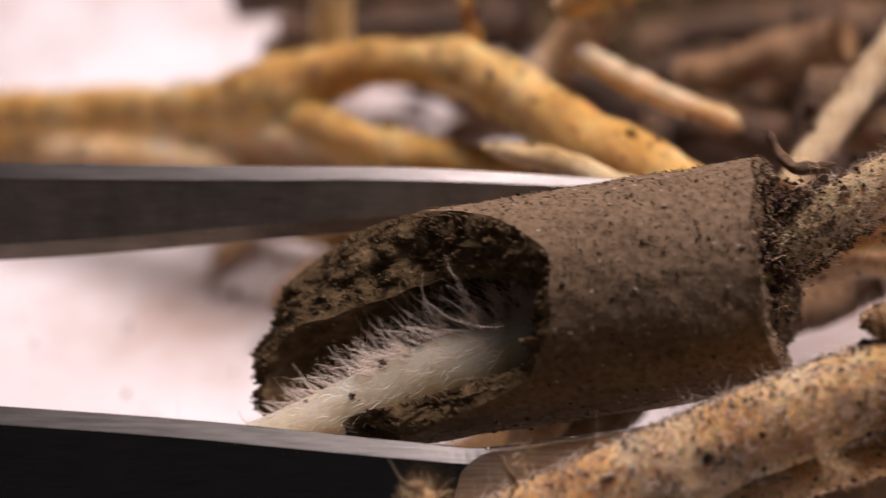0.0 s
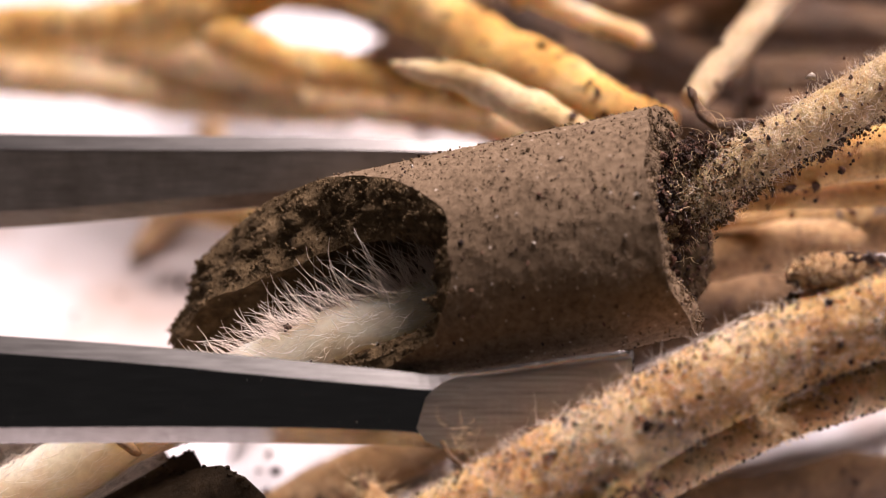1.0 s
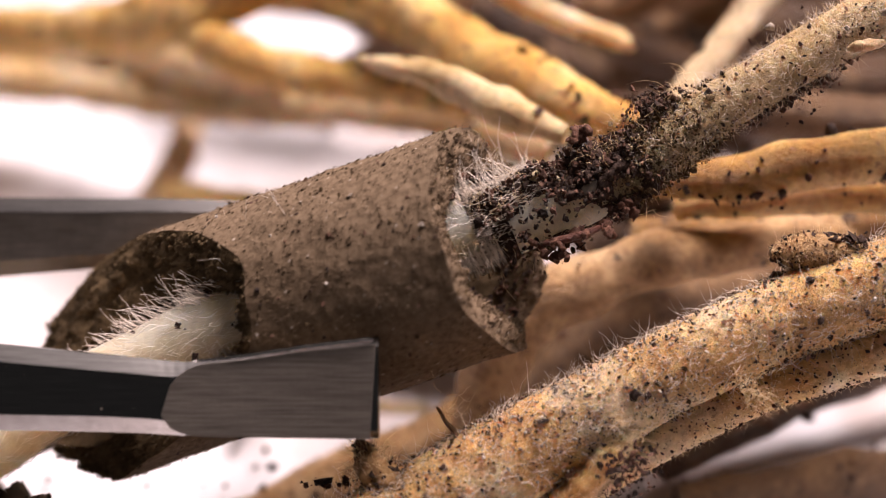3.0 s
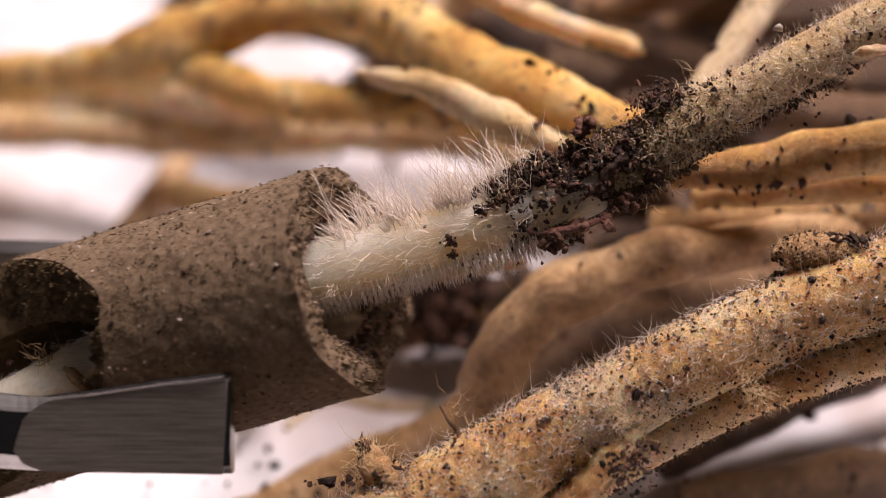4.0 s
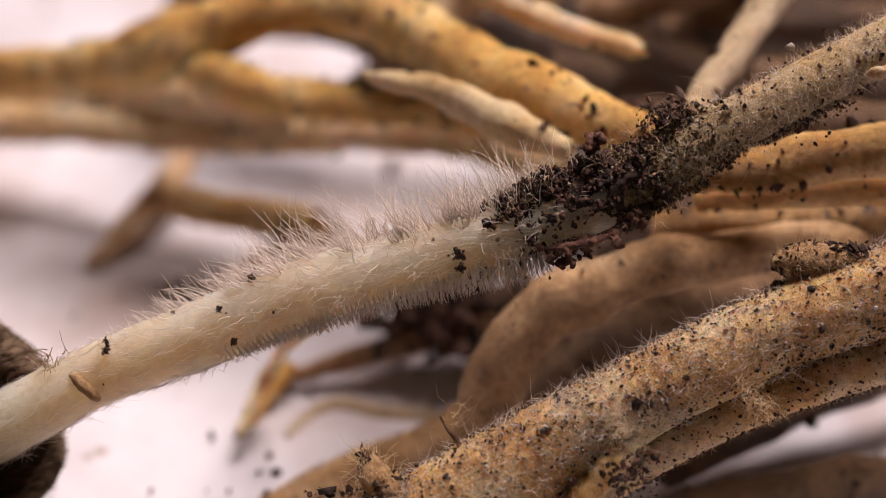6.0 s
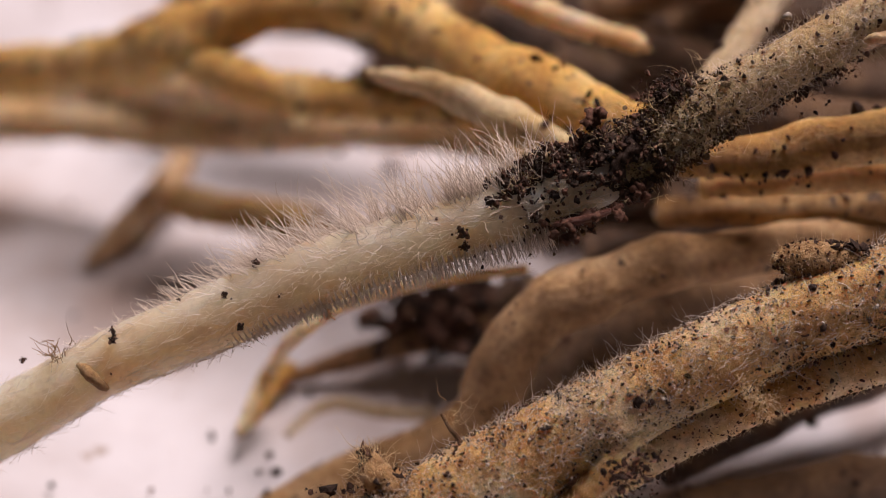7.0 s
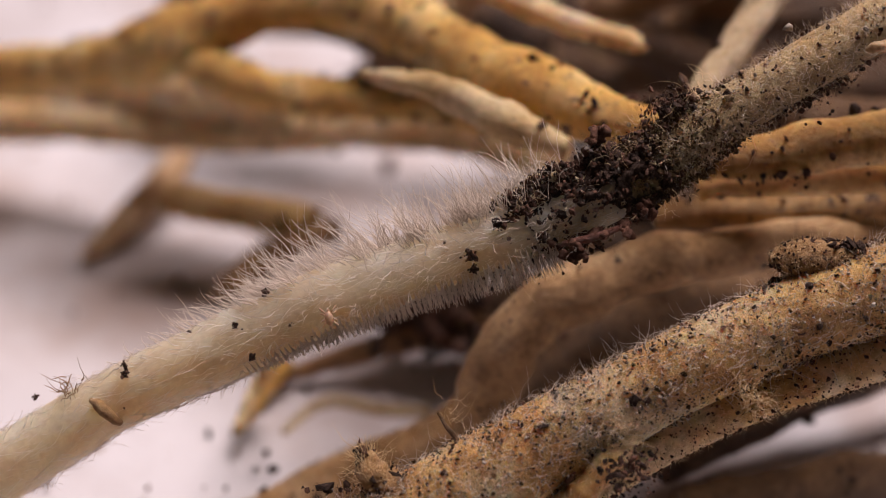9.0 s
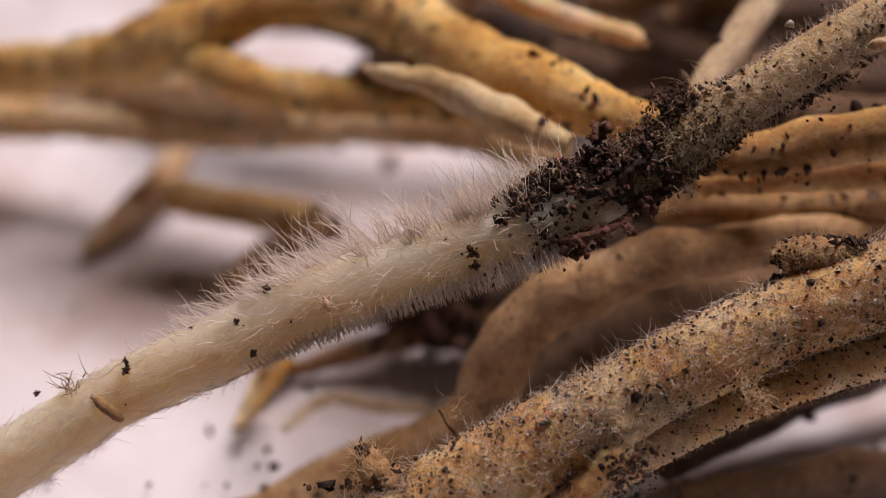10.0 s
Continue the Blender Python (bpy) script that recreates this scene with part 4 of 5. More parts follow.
def front_root_coat():
    p, n, fq, aq, t = on_rod(fline, ffr, 14000, 0.02, 0.99)
    v, f = hairs(p, n * 0.3 + rng.normal(0, 0.6, n.shape), rng.uniform(0.04, 0.17, len(p)), 0.005, 1.2, 4)
    part("root_fuzz", v, f, FUZZ, front_root, "short golden fuzz", kind="stuff")
    p, n, fq, aq, t = on_rod(fline, ffr, 2600, 0.02, 0.99)
    v, f = hairs(p + n * 0.03, t * rng.choice((-1, 1), (len(p), 1)) * 0.6 + n * 0.08 + rng.normal(0, 0.3, n.shape), rng.uniform(0.2, 0.55, len(p)), 0.0085, 1.5, 7)
    part("root_fuzz", v, f, HAIR, front_root, "longer pale curled hairs", kind="stuff")
    p, n, fq, aq, t = on_rod(fline, ffr, 15000, 0.02, 0.99, lambda fq, aq: np.clip(np.cos(aq - 0.35), 0, 1) ** 2)
    v, f = hairs(p, n * 0.6 + rng.normal(0, 0.5, n.shape), rng.uniform(0.06, 0.2, len(p)), 0.0058, 1.4, 4)
    part("root_fuzz", v, f, HAIR, front_root, "whitish down on the upper side", kind="stuff")
    p, n, *_ = on_rod(fline, ffr, 21000, 0.0, 0.99)
    keep = lumps(p, 1.3, 83) + 0.6 * lumps(p, 3.4, 84) > -0.05
    p, n = p[keep], n[keep]
    v, f = grains(p + n * rng.uniform(0.01, 0.09, (len(p), 1)), 0.006 + rng.exponential(0.0075, len(p)) * rng.choice((1, 1, 1, 1.8), len(p)), 0.95)
    part("soil_grit", v, f, HUMUS, front_root, kind="stuff")
    p, n, *_ = on_rod(fline, ffr, 4800, 0.0, 0.99)
    v, f = grains(p + n * rng.uniform(0.01, 0.1, (len(p), 1)), 0.008 + rng.exponential(0.01, len(p)), 0.85)
    part("brown_grit", v, f, CRUMB, front_root, kind="stuff")
    # pale grains, denser on the upper side to imitate its white sheen
    p, n, *_ = on_rod(fline, ffr, 22000, 0.0, 0.99, lambda fq, aq: 0.25 + 0.75 * np.clip(np.cos(aq - 0.3), 0, 1) ** 2)
    v, f = grains(p + n * rng.uniform(0.02, 0.12, (len(p), 1)), 0.007 + rng.exponential(0.008, len(p)))
    part("sand_and_glint", v, f, GRIT, front_root, kind="stuff")
    p, n, fq, aq, t = on_rod(l2, f2, 5000, 0.02, 0.99)
    v, f = hairs(p, n * 0.3 + rng.normal(0, 0.6, n.shape), rng.uniform(0.04, 0.17, len(p)), 0.005, 1.2, 4)
    part("root_fuzz", v, f, FUZZ, front_root, "short fuzz on the side root", kind="stuff")
    p, n, *_ = on_rod(l2, f2, 3600, 0.02, 0.98)
    v, f = grains(p + n * 0.02, 0.007 + rng.exponential(0.011, len(p)), 0.9)
    part("soil_grit", v, f, HUMUS, front_root, kind="stuff")
    for c, wide, m in (((4.04, -3.90, 5.44), (0.3, 0.25, 0.32), 260), ((-1.25, -3.42, 5.08), (0.26, 0.14, 0.14), 90), ((-2.42, -3.55, 4.84), (0.3, 0.1, 0.05), 60), ((8.96, -0.53, 9.29), (0.22, 0.1, 0.06), 120), ((8.4, -1.55, 8.15), (0.1, 0.06, 0.1), 50), ((8.1, -1.45, 7.3), (0.16, 0.08, 0.08), 60), ((4.4, -2.8, 6.6), (0.1, 0.06, 0.1), 36)):
        v, f = grains(np.array(c) + rng.normal(0, 1, (m, 3)) * wide, 0.012 + rng.exponential(0.022, m), 0.8)
        part("soil_clump", v, f, HUMUS, front_root, kind="stuff")


front_root_coat()


# ---- the soil tube: axis x, its mouth at x = 0, the broken end far down -x ----
def soil_tube(name, radius, bore, left, right, label, seed):
    ob = thing(name, (0, 0, 0), label, "soil tube")
    na, ns, nr = 220, 90, 28
    a = np.arange(na) * 2 * np.pi / na
    cy, cz = np.sin(a), np.cos(a)
    l, r = left(cy, cz), right(cy, cz)
    h = np.linspace(0, 1, ns)[:, None]

    def shell(rad, rough, sd, turn, gap=0.0, off=(0, 0)):
        x = (l + (r - l) * h)
        rad = rad[0] + (rad[1] - rad[0]) * h + gap * h ** 3 * np.exp(-((np.arctan2(cy, -cz) - 0.45) / 0.5) ** 2)
        v = np.stack([x, rad * cy + 0 * x, rad * cz + 0 * x], -1).reshape(-1, 3)
        k = rough * (lumps(v, 0.5, sd) + 0.5 * lumps(v, 1.6, sd + 1) + 0.3 * lumps(v, 4.5, sd + 2))
        v[:, 1] += k * np.tile(cy, ns)
        v[:, 2] += k * np.tile(cz, ns)
        v[:, 1] += off[0] * np.repeat(1 - h[:, 0], na)
        v[:, 2] += off[1] * np.repeat(1 - h[:, 0], na)
        f = grid_faces(ns, na)
        return v, f[:, ::-1] if turn else f
    vo, fo = shell((radius, radius), 0.07, seed, True)
    vi, fi = shell(bore, 0.2, seed + 9, False, 0.5, (-0.6, -0.4))
    part("outer_wall", vo, fo, TUBE_SOIL, ob)
    part("inner_wall", vi, fi, CRUMB, ob, "dark inner wall")
    for nm, row, way, amp in (("broken_rim", 0, -1, 0.3), ("mouth_rim", ns - 1, 1, 0.12)):
        A, B = vo[row * na:(row + 1) * na], vi[row * na:(row + 1) * na]
        g = np.linspace(0, 1, nr)[:, None, None]
        v = (A[None] * (1 - g) + B[None] * g).reshape(-1, 3)
        bulge = np.sin(np.pi * np.repeat(np.linspace(0, 1, nr), na))
        v[:, 0] += way * bulge * amp * (0.5 + 1.3 * lumps(v, 1.1, seed + 3) + 1.3 * lumps(v, 2.6, seed + 4) + 1.0 * lumps(v, 6.0, seed + 5) + 0.7 * lumps(v, 11.0, seed + 6))
        q = 0.16 * bulge * lumps(v, 2.6, seed + 8)
        v[:, 1] += q
        v[:, 2] += q
        f = grid_faces(nr, na)
        part(nm, v, f if way < 0 else f[:, ::-1], OLIVE if way < 0 else TUBE_SOIL, ob, "rough crumbling soil rim", kind="")
        layers = ((OLIVE, 6500, 0.01, 0.055), (CRUMB, 2600, 0.01, 0.05)) if way < 0 else ((TUBE_SOIL, 4500, 0.008, 0.042), (OLIVE, 900, 0.01, 0.045), (HUMUS, 160, 0.012, 0.05), (GRIT, 90, 0.01, 0.03))
        for m, n, lo, hi in layers:
            i = rng.integers(na, len(v), n)
            v2, f2 = grains(v[i] + (way * 0.04, 0, 0), lo + (hi - lo) * rng.uniform(0, 1, n) ** 3, 0.5)
            part("crumb_layer", v2, f2, m, ob, kind="stuff")
    i = rng.integers((ns - 7) * na, ns * na, 1500)
    v2, f2 = grains(vi[i] * (1, 0.96, 0.96), 0.012 + rng.exponential(0.02, len(i)), 0.5)
    part("crumb_layer", v2, f2, HUMUS, ob, "dark crumbs lining the mouth", kind="stuff")
    for nm, n, m, lo, hi in (("soil_grain", 8000, TUBE_SOIL, 0.007, 0.028), ("soil_grit", 700, CRUMB, 0.01, 0.04), ("dark_speckle", 460, HUMUS, 0.01, 0.052), ("pale_speckle", 110, GRIT, 0.008, 0.036)):
        i = rng.integers(0, len(vo), n)
        v2, f2 = grains(vo[i] + rng.normal(0, 0.02, (n, 3)), rng.uniform(lo, hi, n), 0.7)
        part(nm, v2, f2, m, ob, kind="stuff")
    return ob


def cut_end(cy, cz):
    return -(8.5 + 3.4 * cy - 0.7 * cz + 3.2 * np.clip(-cz - 0.5, 0, 1) * np.clip(0.6 - cy, 0, 1)) + 0.1 * np.sin(5 * np.arctan2(cy, cz)) + 0.05 * np.sin(11 * np.arctan2(cy, cz) + 1)


def mouth(cy, cz):
    return 0.7 * cy - 0.5 * np.exp(-((np.arctan2(cy, -cz) - 0.5) / 0.4) ** 2) + 0.06 * np.sin(7 * np.arctan2(cy, cz))


tube = soil_tube("soil_tube", 2.62, (1.32, 1.65), cut_end, mouth, "brown packed-soil tube cut open, held by tweezers", 60)


def soil_trough():
    """A broken lower half of another tube, the root lying in it."""
    ob = thing("soil_tube_piece", (0, 0, 0), "broken half of a soil tube under the root, shade in its colour", "soil tube")
    na, ns = 60, 50
    a = np.linspace(0.35 * np.pi, 2.08 * np.pi, na)
    h = np.linspace(0, 1, ns)[:, None]
    x = -4.6 + 0.3 * np.sin(4 * a) + (4.5 + 0.35 * np.sin(6 * a) - 1.4 * np.sin(a) + 0.1 * np.sin(17 * a)) * h

    def skin(rad):
        v = np.stack([x, rad * np.sin(a) + 0 * x, rad * np.cos(a) + 0 * x], -1).reshape(-1, 3)
        k = 0.12 * (lumps(v, 0.6, 71) + 0.5 * lumps(v, 2, 72))
        v[:, 1] += k * np.tile(np.sin(a), ns)
        v[:, 2] += k * np.tile(np.cos(a), ns)
        return v
    o, i = skin(2.6), skin(1.6)
    n = len(o)
    v = np.vstack([o, i])
    f = np.vstack([grid_faces(ns, na, False)[:, ::-1], grid_faces(ns, na, False) + n])
    e = [[j, j + 1, n + j + 1, n + j] for j in range((ns - 1) * na, ns * na - 1)]
    e += [[j * na, (j + 1) * na, n + (j + 1) * na, n + j * na] for j in range(ns - 1)]
    e += [[j * na + na - 1, n + j * na + na - 1, n + (j + 1) * na + na - 1, (j + 1) * na + na - 1] for j in range(ns - 1)]
    part("shell", v, f.tolist() + e, SHADED_SOIL, ob)
    # the standing far wall behind the root
    nu, nv = 60, 30
    u, w = np.meshgrid(np.linspace(0, 1, nu), np.linspace(0, 1, nv), indexing="ij")
    top = 4.1 + 0.9 * np.sin(np.pi * u ** 0.8) + 0.15 * np.sin(9 * u)
    fx = -4.5 + 3.6 * u - 0.5 * w * (1 - u)
    fz = 2.2 + (top - 2.2) * np.sin(w * np.pi / 2)
    fy = 1.9 - 0.9 * w ** 2
    face = np.stack([fx, fy, fz], -1).reshape(-1, 3)
    face[:, 1] += 0.25 * lumps(face, 1.2, 73) + 0.15 * lumps(face, 3.5, 74)
    back = face + (0, 0.7, 0.05)
    ff = grid_faces(nu, nv, False)
    q = nu * nv
    rim = [[j * nv + nv - 1, (j + 1) * nv + nv - 1, q + (j + 1) * nv + nv - 1, q + j * nv + nv - 1] for j in range(nu - 1)]
    rim += [[j + 1, j, q + j, q + j + 1] for j in range(nv - 1)]
    part("far_wall", np.vstack([face, back]), ff.tolist() + (ff[:, ::-1] + q).tolist() + rim, BROWN, ob, "standing brown wall matted with torn hairs")
    k = rng.integers(0, q, 3200)
    hv, hf = hairs(face[k], np.array((-0.7, -0.5, 0.5)) + rng.normal(0, 0.5, (3200, 3)), rng.uniform(0.3, 1.0, 3200), 0.008, 1.0, 5)
    part("torn_hairs", hv, hf, HAIR, ob, "torn root hairs left in the soil", kind="stuff")
    k = rng.integers((ns - 2) * na, ns * na, 160)
    v2, f2 = grains(v[k], rng.uniform(0.02, 0.07, 160))
    part("crumb_layer", v2, f2, SHADED_SOIL, ob, kind="stuff")
    return ob


trough = soil_trough()


# ---- the tweezers: each arm along -x from its tip ----
def arm_mesh(stations, thick, chamfer):
    """stations: x, top z, bottom z, chamfer share."""
    s = spline([(x, t, b, c) for x, t, b, c in stations], 0.25)
    rows = []
    for x, t, b, c in s:
        k, th = chamfer * c, thick
        rows.append([(x, th, t - 0.1), (x, th * 0.6, t), (x, 0.4 * th, t - 0.01), (x, 0.02, t - k * 0.94), (x, 0, t - k), (x, 0, b + k), (x, 0.06, b + k * 0.7), (x, 0.3 * th, b), (x, 0.9 * th, b), (x, th, b + 0.1)])
    v = np.array(rows).reshape(-1, 3)
    m = len(rows[0])
    f = grid_faces(len(rows), m).tolist()
    e = (len(rows) - 1) * m
    f += [list(range(m)), [e + j for j in reversed(range(m))]]
    return v, f


def bevel_mesh(stations, thick, chamfer):
    """The polished slope along an arm's upper edge."""
    s = spline([(x, t, b, c) for x, t, b, c in stations], 0.25)
    v = []
    for x, t, b, c in s:
        v += [(x, 0.28 * thick, t + 0.004), (x, -0.012, t - chamfer * c)]
    n = len(s)
    v = np.array(v)
    v = np.vstack([v, v + (0, 0.03, -0.015)])
    f = [[2 * i, 2 * i + 1, 2 * i + 3, 2 * i + 2] for i in range(n - 1)] + [[2 * n + 2 * i + 2, 2 * n + 2 * i + 3, 2 * n + 2 * i + 1, 2 * n + 2 * i] for i in range(n - 1)]
    f += [[2 * i + 1, 2 * n + 2 * i + 1, 2 * n + 2 * i + 3, 2 * i + 3] for i in range(n - 1)]
    return v, f


def lower_bevel_mesh(stations, thick, chamfer):
    """The slope along an arm's lower edge."""
    v, f = bevel_mesh([(x, -b, -t, c) for x, t, b, c in stations], thick, chamfer)
    return v * (1, 1, -1), [q[::-1] for q in f]


tweezers = thing("tweezers", (0, 0, 0), "brushed steel tweezers gripping the soil tube", "tweezers")
front_pts = [(-60, 3.4, -3.6, 1), (-40, 2.2, -2.6, 1), (-25, 1.1, -2.2, 1), (-16, 0.45, -2.07, 1), (-11, 0.1, -2.02, 1), (-8, -0.18, -2.03, 1), (-5.5, -0.42, -2.07, 0.95), (-4.2, -0.54, -2.14, 0.85), (-3.0, -0.42, -2.16, 0.7), (-1.5, -0.2, -2.18, 0.6), (0, 0, -2.2, 0.5)]
v, f = arm_mesh(front_pts, 0.75, 0.36)
front_arm = part("arm", v, f, STEEL, tweezers, "steel arm with a flat brushed tip", smooth=False)
back_pts = [(-55, 2.6, -2.8, 1), (-30, 1.7, -1.9, 1), (-15, 1.3, -1.5, 1), (-5.6, 1.17, -1.15, 1), (0, 1.1, -0.7, 0.9), (3.8, 1.06, -0.4, 0.8), (8, 0.83, -0.1, 0.6), (10, 0.7, 0.0, 0.5)]
v, f = arm_mesh(back_pts, 0.75, 0.38)
back_arm = part("arm", v, f, SATIN, tweezers, "steel arm behind the tube", smooth=False)
v, f = bevel_mesh(front_pts, 0.75, 0.36)
part("bevel", v, f, EDGE, front_arm, "light grey bevelled edge", smooth=False)
# brighter than the arm, so the paper's reflection is put into its colour
v, f = lower_bevel_mesh(front_pts[:8], 0.75, 0.36)
part("bevel", v, f, POLISH, front_arm, "bright lower bevel", smooth=False)
v, f = bevel_mesh(back_pts, 0.75, 0.38)
part("bevel", v, f, EDGE_LIGHT, back_arm, "light grey bevelled edge", smooth=False)


def ground_tip():
    """The ground flat at the end of the front arm, its inner end rounded."""
    n = 24
    top, bot = [], []
    for i in range(n + 1):
        h = i / n
        x = -4.7 + 4.7 * h
        zt = np.interp(x, (-4.7, -4.2, -3, -1.5, 0), (-0.62, -0.62, -0.5, -0.28, -0.14))
        zb = np.interp(x, (-4.7, 0), (-2.13, -2.19))
        k = min(1.0, math.sqrt(max(0.0, 1 - (1 - min(1, h / 0.2)) ** 2)))
        m = zb + 0.3 * (zt - zb)
        top.append((x - 0.06 * h, -0.02 - 0.2 * h, m + (zt - m) * k))
        bot.append((x - 0.18 * h, -0.02 - 0.05 * h, m + (zb - m) * k))
    v = np.array(top + bot)
    v = np.vstack([v, v * (1, 0, 1) + (0, 0.12, 0)])
    q = n + 1
    f = [[j, q + j, q + j + 1, j + 1] for j in range(n)]
    f += [[2 * q + j + 1, 3 * q + j + 1, 3 * q + j, 2 * q + j] for j in range(n)]
    f += [[j, j + 1, 2 * q + j + 1, 2 * q + j] for j in range(n)] + [[q + j + 1, q + j, 3 * q + j, 3 * q + j + 1] for j in range(n)]
    f += [[n, q + n, 3 * q + n, 2 * q + n]]
    part("ground_tip", v, f, GROUND_STEEL, front_arm, "flat ground steel tip", smooth=False)


ground_tip()


def arm_details():
    """The glint line added along the ground tip's edge, and dust on both arms."""
    v, f, *_ = sweep([(-4.0, -0.04, -0.52, 0.03), (-3.0, -0.1, -0.42, 0.045), (-1.5, -0.18, -0.2, 0.055), (-0.1, -0.25, -0.03, 0.055)], 0.1, 8, 0.2, 66)
    part("glint_edge", v, f, POLISH, front_arm, "bright steel edge, added as a glint line")
    for arm, pts, n in ((front_arm, front_pts, 34), (back_arm, back_pts, 30)):
        x = rng.uniform(-22, -0.5 if arm is front_arm else 6, n)
        top = np.interp(x, [q[0] for q in pts], [q[1] for q in pts]) - 0.4
        low = np.interp(x, [q[0] for q in pts], [q[2] for q in pts]) + 0.4
        p = np.stack([x, np.full(n, -0.005), low + (top - low) * rng.uniform(0, 1, n)], 1)
        v, f = grains(p, 0.004 + rng.exponential(0.005, n), 0.7)
        part("dust", v, f, GRIT, arm, "pale dust on the steel", kind="stuff")


arm_details()


# ---- a mite walking over the white root ----
MITE, nt_, b_ = mat("mite_skin", 0.4, 0, 0.4)
nt_.links.new(ramp(nt_, noise_node(nt_, coords(nt_), 20.0, 3), [(0.3, (0.6, 0.33, 0.2)), (0.7, (0.82, 0.56, 0.4))]), b_.inputs["Base Color"])


def make_mite():
    ob = thing("mite", (0, 0, 0), "tiny pinkish mite on the white root", "mite")
    v, f, *_ = sweep([(0, 0, -0.19, 0.02), (0, 0, -0.15, 0.075), (0, 0, -0.06, 0.1), (0, 0, 0.03, 0.095), (0, 0, 0.1, 0.06), (0, 0, 0.13, 0.03)], 0.02, 20, 0.04, 61)
    part("body", v, f, MITE, ob)
    v, f, *_ = sweep([(0, 0, 0.11, 0.035), (0, 0, 0.16, 0.04), (0, 0, 0.2, 0.012)], 0.02, 12, 0.02, 62)
    part("head", v, f, MITE, ob)
    for side in (-1, 1):
        for z, up in ((0.09, 0.14), (0.05, 0.06), (-0.03, -0.06), (-0.08, -0.14)):
            v, f, *_ = sweep([(side * 0.06, 0, z, 0.024), (side * 0.11, -0.05, z + up * 0.4, 0.02), (side * 0.16, 0.01, z + up * 0.8, 0.016), (side * 0.18, 0.06, z + up, 0.009)], 0.02, 8, 0.02, 63)
            part("leg", v, f, MITE, ob)
    return ob


mite = make_mite()


